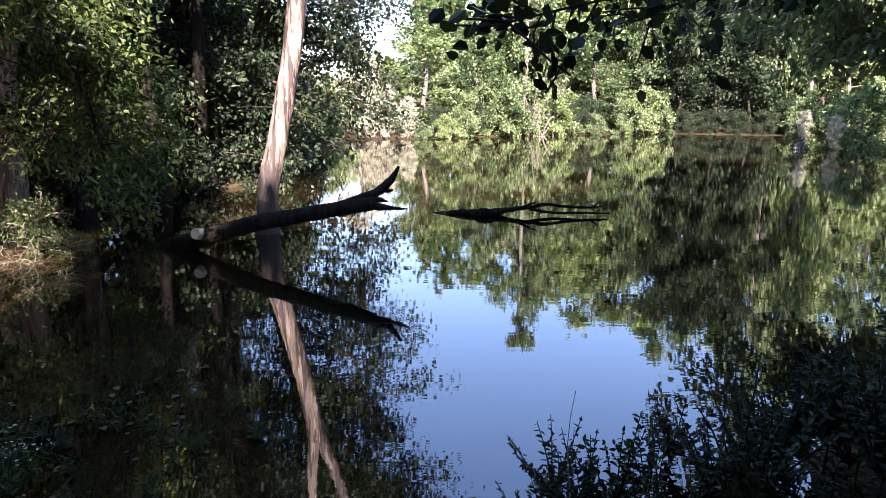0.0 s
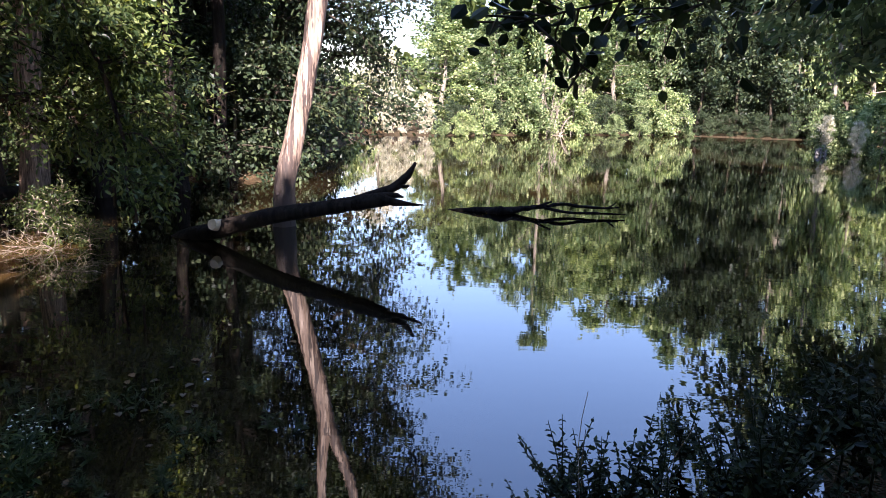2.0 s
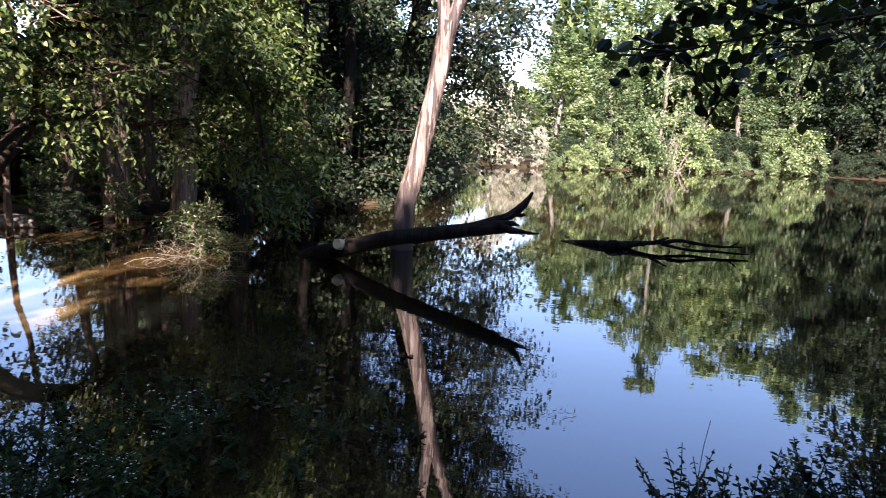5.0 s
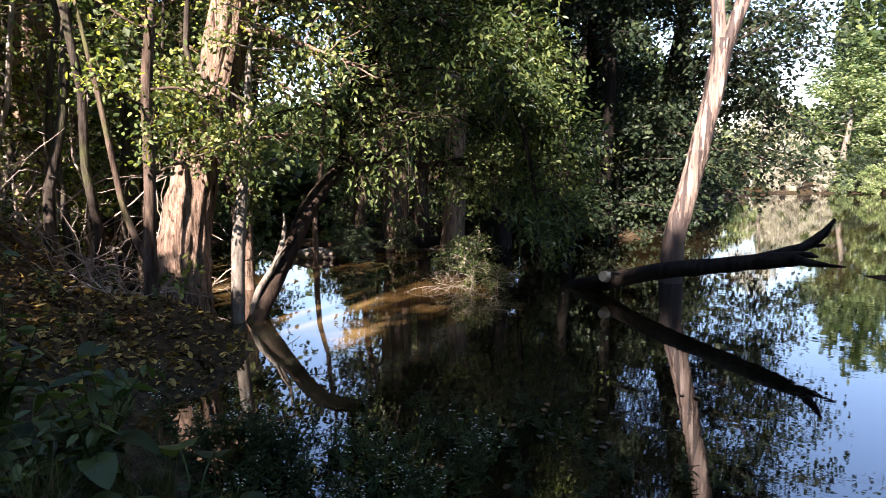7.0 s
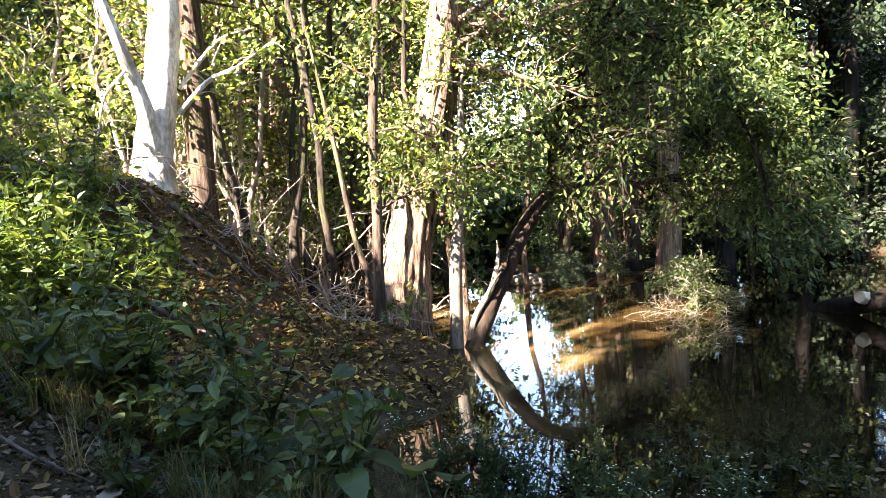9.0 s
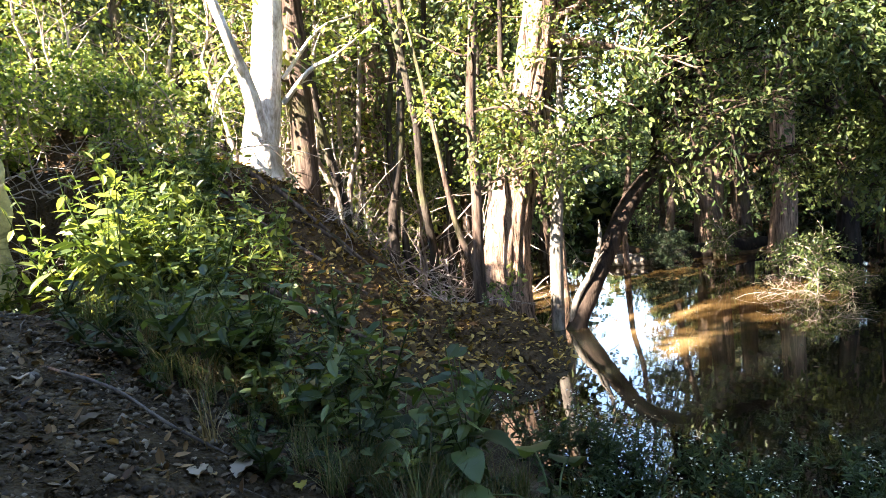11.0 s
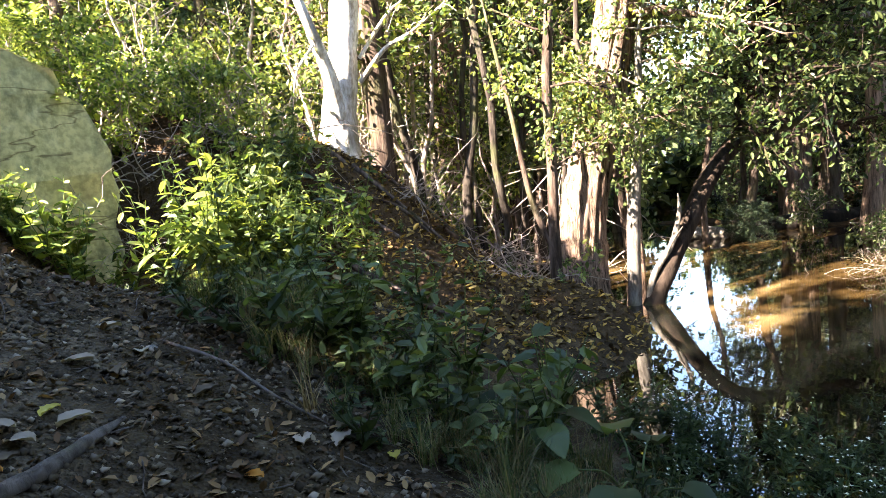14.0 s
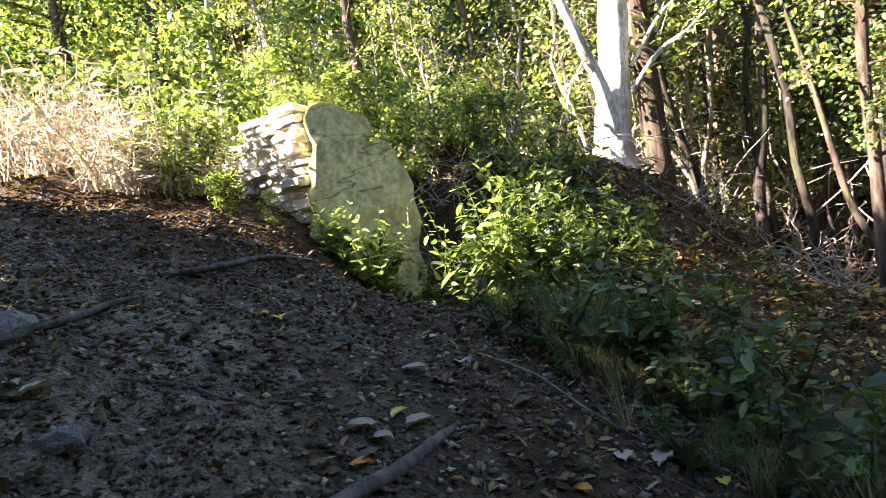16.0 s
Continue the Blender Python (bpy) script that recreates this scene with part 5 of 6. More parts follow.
# ---- plants ----
def herb(seed, height, pairs, leaf, mat, stem_mat, wide=0.5, droop=0.25, name="herb", label="", group="", flower=False, branch=0):
    """An upright plant: a stem with pairs of leaves, and white flower heads if asked."""
    rng = np.random.default_rng(seed)
    stalk, blade, bloom = Geo(), Geo(), Geo()
    at, ways, sizes = [], [], []
    tops = []
    for k in range(1 + branch):
        if k == 0:
            line = limb(rng, (0, 0, -0.05), (rng.normal(0, 0.15), rng.normal(0, 0.15), 1), height, 0.0, 6, 0.09)
        else:
            a = rng.uniform(0, 6.28)
            line = limb(rng, main[2], (math.cos(a) * 0.7, math.sin(a) * 0.7, 1), height * rng.uniform(0.4, 0.65), -0.05, 4, 0.1)
        main = line if k == 0 else main
        tube(stalk, line, np.linspace(0.006, 0.002, len(line)) * (1.3 if height > 0.8 else 1), 5)
        tops.append(line[-1])
        for p in range(pairs if k == 0 else pairs // 2):
            u = 0.12 + 0.86 * (p + 0.5) / (pairs if k == 0 else pairs // 2)
            i = min(int(u * (len(line) - 1)), len(line) - 2)
            s = line[i] + (line[i + 1] - line[i]) * (u * (len(line) - 1) - i)
            turn = p * 1.57 + rng.normal(0, 0.3)
            for half in (0, math.pi):
                at.append(s)
                ways.append((math.cos(turn + half), math.sin(turn + half), 0.35 - droop * rng.random() * 2))
                sizes.append(leaf * (1.15 - 0.55 * u))
    leaves(blade, np.array(at), np.array(ways), np.array(sizes), rng, True, wide, 0.75)
    if flower:
        for t in tops:
            for _ in range(3):
                c = t + rng.normal(0, 0.02, 3) + np.array([0, 0, 0.01])
                a = np.linspace(0, 2 * np.pi, 7, endpoint=False)
                w = np.stack([np.cos(a), np.sin(a), np.full(7, 0.15)], 1)
                leaves(bloom, np.repeat(c[None], 7, 0), w * 2, 0.011, rng, False, 0.5, 0.8)
    root = thing(name, label, "plant", group)
    part("stem", stalk, stem_mat, root)
    tagged(part("foliage", blade, mat, root, smooth=False), kind="stuff")
    if flower:
        tagged(part("inflorescence", bloom, petal_white, root, smooth=False), kind="stuff")
    return root


def scatter(kinds, count, where, seed, lo=0.7, hi=1.2, sink=0.02, level=None):
    """Spread copies of the kinds over the places that where() draws."""
    rng = np.random.default_rng(seed)
    first = [True] * len(kinds)
    for n in range(count):
        x, y = where(rng)
        z = max(ground_at(x, y), -0.06) - sink if level is None else level
        s, turn = rng.uniform(lo, hi), rng.uniform(0, 360)
        k = n % len(kinds)
        if first[k]:
            settle(kinds[k], x, y, z, turn, s)
            first[k] = False
        else:
            put(kinds[k], x, y, z, turn, s, tilt=rng.normal(0, 11))


def band(points, width):
    """Draws places along a line of points, spread sideways."""
    p = np.array(points, float)

    def draw(rng):
        i = rng.integers(len(p) - 1)
        s = p[i] + (p[i + 1] - p[i]) * rng.random()
        d = p[i + 1] - p[i]
        nrm = np.array([-d[1], d[0]]) / np.linalg.norm(d)
        s = s + nrm * rng.normal(0, width)
        return float(s[0]), float(s[1])

    return draw


nettles = [herb(120 + k, h, 8, 0.12, leaf_herb, leaf_herb, 0.5, 0.3, "nettle", "green upright nettle with toothed drooping leaves on the bank", "nettles on the bank", branch=b) for k, (h, b) in enumerate(((0.42, 2), (0.55, 3), (0.34, 1), (0.66, 3)))]
scatter(nettles, 34, band([(-5.2, 0.15), (-4.5, 0.4), (-3.9, 0.65), (-3.3, 0.9), (-2.9, 1.05)], 0.2), 131)
tall_herbs = [herb(145 + k, h, 10, 0.13, leaf_herb, leaf_herb, 0.5, 0.35, "tall_herb", "tall green leafy herb on the shaded slope", "tall herbs on the slope", branch=b) for k, (h, b) in enumerate(((0.7, 3), (0.9, 4), (0.55, 2)))]
scatter(tall_herbs, 24, band([(-6.0, 0.2), (-5.5, 0.4), (-4.9, 0.4), (-4.3, 0.35), (-3.8, 0.6)], 0.2), 146, 0.7, 1.15)
# weeds coloured near black in place of the shade they stand in
mugworts = [herb(155 + k, h, 22, 0.06, leaf_deep, leaf_deep, 0.55, 0.15, "mugwort", "tall bushy weed at the water's edge, its shade put into dark leaves", "tall weeds at the water's edge", branch=b) for k, (h, b) in enumerate(((0.62, 5), (0.78, 7), (0.9, 8)))]
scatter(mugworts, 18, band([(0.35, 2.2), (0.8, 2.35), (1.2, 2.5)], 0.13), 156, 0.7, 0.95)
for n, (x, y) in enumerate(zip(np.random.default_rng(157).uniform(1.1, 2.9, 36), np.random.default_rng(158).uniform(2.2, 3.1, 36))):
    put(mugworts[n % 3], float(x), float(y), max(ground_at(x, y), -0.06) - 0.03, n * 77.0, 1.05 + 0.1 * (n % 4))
def dry_stem(seed, x, y, height, lean):
    """One thin dead flower stem with a bent tip."""
    rng = np.random.default_rng(seed)
    g = Geo()
    line = limb(rng, (0, 0, -0.05), (lean, 0.0, 1), height, 0.03, 7, 0.07)
    tube(g, line, np.linspace(0.003, 0.0015, len(line)), 5)
    return solid("dry_weed", g, twig_pale, "thin dead weed stem standing at the water's edge", "weed", "dry weeds at the water's edge", (x, y, max(ground_at(x, y), -0.05)))


for n, (x, y, h, lean) in enumerate(((0.46, 2.2, 0.78, 0.05), (0.53, 2.3, 0.66, -0.12), (0.66, 2.25, 0.72, 0.15))):
    dry_stem(175 + n, x, y, h, lean)
lit_shoots = [herb(140 + k, h, 12, 0.15, leaf_shoot, leaf_shoot, 0.48, 0.3, "leafy_shoot", "tall leafy shoot catching the sun beside the wall", "shoots beside the wall", branch=b) for k, (h, b) in enumerate(((1.2, 3), (1.5, 4), (0.95, 2)))]
scatter(lit_shoots, 62, band([(-5.6, -0.1), (-5.6, 0.3), (-6.3, 0.0), (-5.9, 0.5), (-6.8, 0.2), (-6.3, 0.7), (-7.2, 0.4), (-6.8, 0.8)], 0.18), 141, 0.7, 1.15)
for n, (x, y) in enumerate(zip(np.random.default_rng(143).uniform(-6.35, -5.7, 9), np.random.default_rng(144).uniform(-0.1, 0.5, 9))):
    put(lit_shoots[n % 2], float(x), float(y), ground_at(x, y) - 0.02, n * 71.0, 1.05 + 0.06 * (n % 4), tilt=(n % 5) * 4 - 8)
for n, (x, y) in enumerate(((-5.6, 0.75), (-5.8, 0.95), (-6.1, 1.1), (-5.5, 1.0), (-6.3, 0.95), (-5.9, 1.25), (-5.3, 0.7))):
    put(lit_shoots[n % 3], x, y, ground_at(x, y) - 0.02, n * 83.0, 0.75 + 0.06 * (n % 3), tilt=(n % 5) * 4 - 8)
for n, (x, y) in enumerate(((-5.95, -2.4), (-6.15, -2.65), (-6.3, -3.0), (-6.45, -3.3))):
    put(lit_shoots[n % 3], x, y, ground_at(x, y) - 0.02, n * 61.0, 0.62 + 0.07 * (n % 3), tilt=(n % 5) * 4 - 8)
wall_shoots = [herb(150 + k, 0.8, 9, 0.14, leaf_hill, leaf_hill, 0.45, 0.2, "wall_shoot", "bright yellow-green shoot growing against the old wall", "shoots against the wall", branch=3) for k in range(2)]
scatter(wall_shoots, 16, band([(-6.1, -0.7), (-6.15, -1.0), (-6.2, -1.3), (-6.25, -1.6)], 0.09), 151, 0.6, 1.15)
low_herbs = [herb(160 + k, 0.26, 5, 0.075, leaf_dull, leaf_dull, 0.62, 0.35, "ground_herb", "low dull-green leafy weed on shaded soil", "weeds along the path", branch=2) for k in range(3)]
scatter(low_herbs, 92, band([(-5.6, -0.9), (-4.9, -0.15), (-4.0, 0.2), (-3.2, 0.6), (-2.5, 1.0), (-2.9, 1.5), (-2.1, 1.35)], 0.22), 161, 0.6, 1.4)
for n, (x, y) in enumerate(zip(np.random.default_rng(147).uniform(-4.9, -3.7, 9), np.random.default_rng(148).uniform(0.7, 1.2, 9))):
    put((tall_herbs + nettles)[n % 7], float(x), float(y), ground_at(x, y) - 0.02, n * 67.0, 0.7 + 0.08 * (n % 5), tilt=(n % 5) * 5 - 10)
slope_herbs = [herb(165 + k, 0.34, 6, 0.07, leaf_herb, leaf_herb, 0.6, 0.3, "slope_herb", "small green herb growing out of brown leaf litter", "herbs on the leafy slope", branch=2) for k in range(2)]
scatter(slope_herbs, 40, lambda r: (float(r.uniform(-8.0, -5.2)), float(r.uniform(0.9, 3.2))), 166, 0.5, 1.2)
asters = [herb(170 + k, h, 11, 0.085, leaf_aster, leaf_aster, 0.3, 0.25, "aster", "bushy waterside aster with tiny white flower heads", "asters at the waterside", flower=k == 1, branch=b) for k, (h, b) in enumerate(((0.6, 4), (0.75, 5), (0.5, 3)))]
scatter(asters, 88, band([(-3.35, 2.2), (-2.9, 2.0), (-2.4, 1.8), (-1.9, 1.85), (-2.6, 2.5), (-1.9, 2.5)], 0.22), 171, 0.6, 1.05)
water_weeds = [herb(180 + k, h, 9, 0.07, leaf_dull, leaf_dull, 0.3, 0.3, "water_weed", "straggling dull-green weed standing in shallow water", "weeds in the shallows", branch=3) for k, h in enumerate((0.3, 0.42))]
scatter(water_weeds, 48, band([(-3.4, 2.9), (-2.6, 3.0), (-1.9, 2.7), (-1.3, 2.3), (-1.7, 3.4), (-2.6, 3.8)], 0.4), 181, 0.5, 1.0, level=-0.04)


def broad_leaf_plant(seed, n, size, label):
    """A rosette of large soft leaves on arching stalks."""
    rng = np.random.default_rng(seed)
    root = thing("burdock", label, "plant", "broad-leaved plants on the bank")
    for k in range(n):
        a = k * 2.4 + rng.normal(0, 0.3)
        out = np.array([math.cos(a), math.sin(a), 0])
        L = size * rng.uniform(0.8, 1.3)
        stalk = smooth_line([(0, 0, -0.02), (*(out[:2] * L * 0.5), L * 1.1), (*(out[:2] * L * 1.1), L * 1.35)], 4)
        g = Geo()
        tube(g, stalk, np.linspace(0.007, 0.004, len(stalk)), 5)
        s = part("stalk", g, leaf_herb, root)
        b = Geo()
        across = np.array([-out[1], out[0], 0])
        rows, v = 8, []
        for i in range(rows):
            u = i / (rows - 1)
            w = L * 0.42 * math.sin(math.pi * min(u * 0.9 + 0.12, 1)) ** 0.7
            mid = stalk[-1] + out * L * 0.95 * u + np.array([0, 0, L * (0.05 * math.sin(u * 3) - 0.55 * u * u)])
            for c in (-1, -0.5, 0, 0.5, 1):
                v.append(mid + across * w * c + np.array([0, 0, 0.16 * w * abs(c) - 0.02 * L * math.sin(u * 14 + c * 4) * abs(c)]))
        f = [(i * 5 + j, i * 5 + j + 1, i * 5 + j + 6, i * 5 + j + 5) for i in range(rows - 1) for j in range(4)]
        b.add(np.array(v), np.array(f))
        part("leaf", b, leaf_dull if k % 2 else leaf_herb, s)
    return root


burdock = broad_leaf_plant(190, 6, 0.2, "broad-leaved plant with large drooping grey-green leaves")
settle(burdock, -2.62, 1.3, ground_at(-2.62, 1.3), 0, 1.0)
for x, y, turn, s in ((-3.1, 1.05, 100, 0.7), (-3.6, 1.1, 200, 0.65), (-4.2, 0.95, 320, 0.8), (-2.2, 1.0, 40, 0.6), (-4.7, 0.7, 150, 0.6)):
    put(burdock, x, y, ground_at(x, y), turn, s)


def tuft(seed, n, height, mat, name, label, group):
    rng = np.random.default_rng(seed)
    g = Geo()
    for _ in range(n):
        a, lean = rng.uniform(0, 6.28), rng.uniform(0.15, 0.9)
        L = height * rng.uniform(0.5, 1.2)
        d = np.array([math.cos(a), math.sin(a), 0])
        base = rng.normal(0, 0.03, 3) * [1, 1, 0]
        side = np.array([-d[1], d[0], 0]) * 0.0035
        pts = [base + d * lean * L * u**1.6 + np.array([0, 0, L * (u - 0.45 * lean * u * u)]) for u in (0, 0.35, 0.7, 1.0)]
        v = [p + side * k * (1 - 0.8 * i / 3) for i, p in enumerate(pts) for k in (-1, 1)]
        g.add(np.array(v), np.array([(0, 1, 3, 2), (2, 3, 5, 4), (4, 5, 7, 6)]))
    return solid(name, g, mat, label, "grass", group, smooth=False)


def lay(kinds, count, where, seed, lo, hi):
    rng = np.random.default_rng(seed)
    for n in range(count):
        x, y = where(rng)
        z, s, turn = ground_at(x, y) - 0.01, rng.uniform(lo, hi), rng.uniform(0, 360)
        if n < len(kinds):
            settle(kinds[n], x, y, z, turn, s)
        else:
            put(kinds[n % len(kinds)], x, y, z, turn, s)


green_tufts = [tuft(200 + k, 46, 0.42, grass_green, "grass_tuft", "loose tuft of green arching grass on the bank", "grass tufts on the bank") for k in range(3)]
lay(green_tufts, 120, band([(-5.4, -0.2), (-4.2, 0.3), (-3.2, 0.75), (-2.3, 1.05), (-1.8, 1.3)], 0.22), 205, 0.6, 1.2)
rng = np.random.default_rng(207)
for n in range(34):
    x, y = float(rng.uniform(-3.1, -2.0)), float(rng.uniform(1.15, 1.6))
    put(green_tufts[n % 3], x, y, max(ground_at(x, y), -0.03) - 0.01, n * 53.0, 0.5 + 0.1 * (n % 5))
straw_tufts = [tuft(210 + k, 30, 0.36, dry_grass, "dry_grass_tuft", "dry straw-coloured grass tuft", "dry grass tufts") for k in range(2)]
lay(straw_tufts, 50, band([(-4.6, 0.15), (-3.9, 0.4), (-3.1, 0.75), (-2.4, 0.95)], 0.2), 215, 0.6, 1.2)
def stalks(seed, n, height):
    """A clump of separate dead stalks."""
    rng = np.random.default_rng(seed)
    root = thing("dead_stalks", "sunlit clump of dead straw-coloured stalks", "grass", "dead stalks along the path")
    for _ in range(n):
        a, lean = rng.uniform(0, 6.28), rng.uniform(0.05, 0.5)
        line = limb(rng, rng.normal(0, 0.08, 3) * [1, 1, 0], (math.cos(a) * lean, math.sin(a) * lean, 1), height * rng.uniform(0.5, 1.2), 0.04, 4, 0.08)
        g = Geo()
        tube(g, line, np.linspace(0.006, 0.003, 5), 4)
        leaves(g, line[1:], np.tile((math.cos(a), math.sin(a), -0.3), (4, 1)), 0.16, rng, False, 0.14, 0.3)
        part("stalk", g, straw, root)
    return root


tall_straw = [stalks(220, 14, 0.75), stalks(221, 16, 0.6)]
lay(tall_straw, 50, band([(-6.4, -2.7), (-6.8, -3.3), (-7.3, -4.1), (-7.9, -5.2), (-8.5, -6.6)], 0.4), 225, 0.7, 1.4)

# ---- sunlit bushes over the wall and on the hill ----
hill_bushes = []
for seed, h, reach in ((231, 2.4, 1.3), (232, 3.0, 1.2), (233, 1.7, 1.1)):
    g = grow_tree(seed, h, 0.035, 18, 0.06, reach, 8, 9, 0.145, droop=0.06, up=0.5, spread=0.1, shape=0.5, fine=True, wide=0.55, bend=0.6, sides=6)
    hill_bushes.append(tree("hill_bush", "sunlit yellow-green bush of pale thin stems", "bushes on the hill", g, twig_pale, leaf_hill, category="bush"))
spots = ((-7.9, -2.9, 0.7), (-6.4, -2.75, 0.3), (-8.0, -0.9, 0.6), (-7.75, 0.0, 0.5), (-7.7, -0.4, 0.4), (-7.7, 0.5, 0.8), (-7.5, 0.05, 0.5), (-7.8, 1.1, 0.4), (-8.2, -1.5, 0.75), (-7.9, -0.7, 0.7), (-8.2, -2.5, 0.7), (-8.6, 0.2, 0.75), (-8.9, -1.6, 0.9), (-8.4, -3.2, 0.9), (-9.4, -4.6, 1.0), (-9.6, 0.9, 0.8), (-10.2, -0.4, 1.0), (-10.0, -2.8, 1.0), (-9.2, -6.2, 1.0), (-10.8, -5.0, 1.1), (-11.2, 1.8, 1.0), (-10.4, -7.6, 1.1), (-9.9, 2.9, 0.7), (-11.8, 3.4, 1.0), (-12.5, -1.8, 1.2), (-12.0, -4.0, 1.2), (-11.5, -8.5, 1.2), (-8.6, -8.2, 1.0), (-13.0, 5.0, 1.0), (-13.6, 1.0, 1.2))
rng = np.random.default_rng(234)
for n, (x, y, s) in enumerate(spots):
    place_kind(hill_bushes, n, x, y, s)
for n, (x, y, z, s) in enumerate(((-6.8, -1.45, 3.1, 0.6), (-6.75, -1.05, 2.9, 0.55), (-7.1, -1.7, 3.1, 0.65), (-6.75, -0.85, 2.5, 0.5), (-6.6, -1.25, 3.0, 0.42))):
    put(hill_bushes[n % 3], x, y, z - 0.05, n * 95.0, s)


for n, (x, y, s) in enumerate(((-6.15, -1.95, 0.34), (-6.0, -2.3, 0.3), (-6.7, -2.6, 0.5), (-7.2, -2.3, 0.6), (-7.6, -1.9, 0.8))):
    put(hill_bushes[(n + 1) % 3], x, y, ground_at(x, y) - 0.03, n * 57.0, s)


# ---- bare tangles of stems and roots ----
def tangle(seed, n, size, name, label, group, mat=twig_pale, thick=0.008):
    rng = np.random.default_rng(seed)
    root = thing(name, label, "twigs", group)
    for k in range(n):
        a = rng.uniform(0, 6.28)
        g = Geo()
        line = limb(rng, rng.normal(0, size * 0.15, 3) * [1, 1, 0], (math.cos(a), math.sin(a), rng.uniform(0.1, 1.4)), size * rng.uniform(0.6, 1.4), rng.uniform(-0.05, 0.25), 8, 0.25)
        tube(g, line, np.linspace(thick, 0.003, len(line)), 5)
        for _ in range(4):
            i = rng.integers(2, 7)
            t = limb(rng, line[i], rng.normal(0, 1, 3) + unit(line[i + 1] - line[i]), size * rng.uniform(0.2, 0.5), 0.05, 4, 0.3)
            tube(g, t, np.linspace(thick * 0.5, 0.002, len(t)), 4)
        part("stem", g, mat, root)
    return root


dead_bush = tangle(245, 16, 2.6, "dead_bush", "bleached tangle of a dead bush on the far bank", "", bark_grey, 0.03)
settle(dead_bush, 5.4, 40.6, ground_at(5.4, 40.6), 0, 1.3, 1.9)
t1 = tangle(241, 9, 1.1, "bramble", "tangle of bare pale crooked stems on the bank", "bare tangles")
settle(t1, -7.3, -0.4, ground_at(-7.3, -0.4) + 0.1, 0, 1.0)
t2 = tangle(242, 11, 1.5, "bramble", "tangle of bare pale crooked stems on the bank", "bare tangles")
settle(t2, -8.9, 2.6, ground_at(-8.9, 2.6), 0, 1.0)
for ob, x, y, turn, s in ((t1, -9.8, 3.6, 80, 1.1), (t2, -9.6, 3.2, 200, 1.1), (t1, -9.2, 2.0, 140, 1.2), (t2, -10.4, 2.4, 40, 1.2), (t2, -8.4, 0.4, 300, 0.8), (t1, -6.4, 3.0, 220, 0.9), (t2, -10.3, 4.6, 120, 1.3), (t1, -7.5, 3.9, 10, 1.0), (t2, -7.6, 0.1, 75, 0.7), (t1, -7.9, -0.6, 160, 1.0), (t1, -7.1, -0.9, 250, 0.7), (t2, -6.7, -0.5, 15, 0.5), (t2, -7.5, -0.25, 130, 0.8), (t1, -7.55, 0.1, 40, 0.8), (t1, -6.8, -0.2, 190, 0.6), (t2, -7.9, 0.8, 20, 0.7), (t1, -7.4, 2.2, 95, 0.7), (t1, -6.9, 2.9, 310, 0.7), (t2, -8.3, 2.9, 180, 0.8), (t2, -8.8, 3.4, 70, 1.7), (t1, -9.4, 4.0, 200, 2.0), (t2, -7.7, 4.2, 310, 1.5), (t1, -10.2, 3.4, 150, 2.1), (t2, -9.8, 2.2, 20, 1.6), (t1, -7.2, 3.6, 100, 1.4), (t1, -8.2, 0.9, 240, 1.3)):
    put(ob, x, y, max(ground_at(x, y), 0), turn, s)
brush = tangle(243, 10, 0.9, "drift_brush", "pale drifted twigs caught at the water's surface", "drift twigs in the pond", bark_grey, 0.006)
settle(brush, -4.7, 6.9, 0.0, 0, 0.8)
put(brush, -4.0, 6.2, -0.02, 130, 0.55)
put(brush, -5.3, 7.3, -0.02, 250, 0.7)
put(brush, -7.4, 14.0, 0.2, 50, 1.2)
put(brush, -5.6, 13.6, 0.1, 170, 1.0)
small_bush = grow_tree(244, 0.7, 0.015, 16, 0.02, 0.75, 7, 14, 0.06, droop=0.12, up=0.5, spread=0.06, shape=0.5, fine=True, wide=0.6, sides=5)
sb = tree("pond_shrub", "small pale-leaved shrub standing in the pond", "shrubs in the pond", small_bush, twig_pale, leaf_pond, category="bush")
settle(sb, -4.9, 7.4, 0.0, 0, 0.75)
put(sb, -4.4, 7.2, -0.02, 70, 0.55)
put(sb, -7.6, 9.4, 0.02, 160, 1.0)
put(sb, -5.5, 7.9, -0.02, 250, 0.9)


def root_line(pts, name="surface_root", label="gnarled brown root lying along the leafy slope", mat=bark_brown, seed=1):
    rng = np.random.default_rng(seed)
    g = Geo()
    p = np.array([(x, y, ground_at(x, y) + up, r) for x, y, up, r in pts])
    s = smooth_line(p, 6)
    tube(g, s[:, :3] - s[0, :3], s[:, 3], 9, 0.06, rng, 0.003)
    return solid(name, g, mat, label, "root", "roots on the slope", tuple(s[0, :3]))


root_line([(-7.6, 1.7, 0.03, 0.028), (-7.2, 2.0, 0.02, 0.025), (-6.8, 2.4, 0.01, 0.019), (-6.5, 2.6, 0.0, 0.011)], seed=251)
root_line([(-7.8, 2.1, 0.03, 0.022), (-7.4, 2.5, 0.02, 0.019), (-7.1, 2.9, 0.0, 0.011)], seed=252)
root_line([(-7.1, 1.2, 0.03, 0.025), (-6.6, 1.6, 0.03, 0.022), (-6.3, 1.9, 0.01, 0.017), (-5.9, 2.1, 0.0, 0.008)], seed=253)
root_line([(-5.9, 0.9, 0.12, 0.028), (-5.4, 1.2, 0.08, 0.025), (-5.0, 1.5, 0.03, 0.022), (-4.7, 1.7, 0.0, 0.011)], "fallen_bough", "mossy fallen bough lying down the slope", bark_brown, 254)
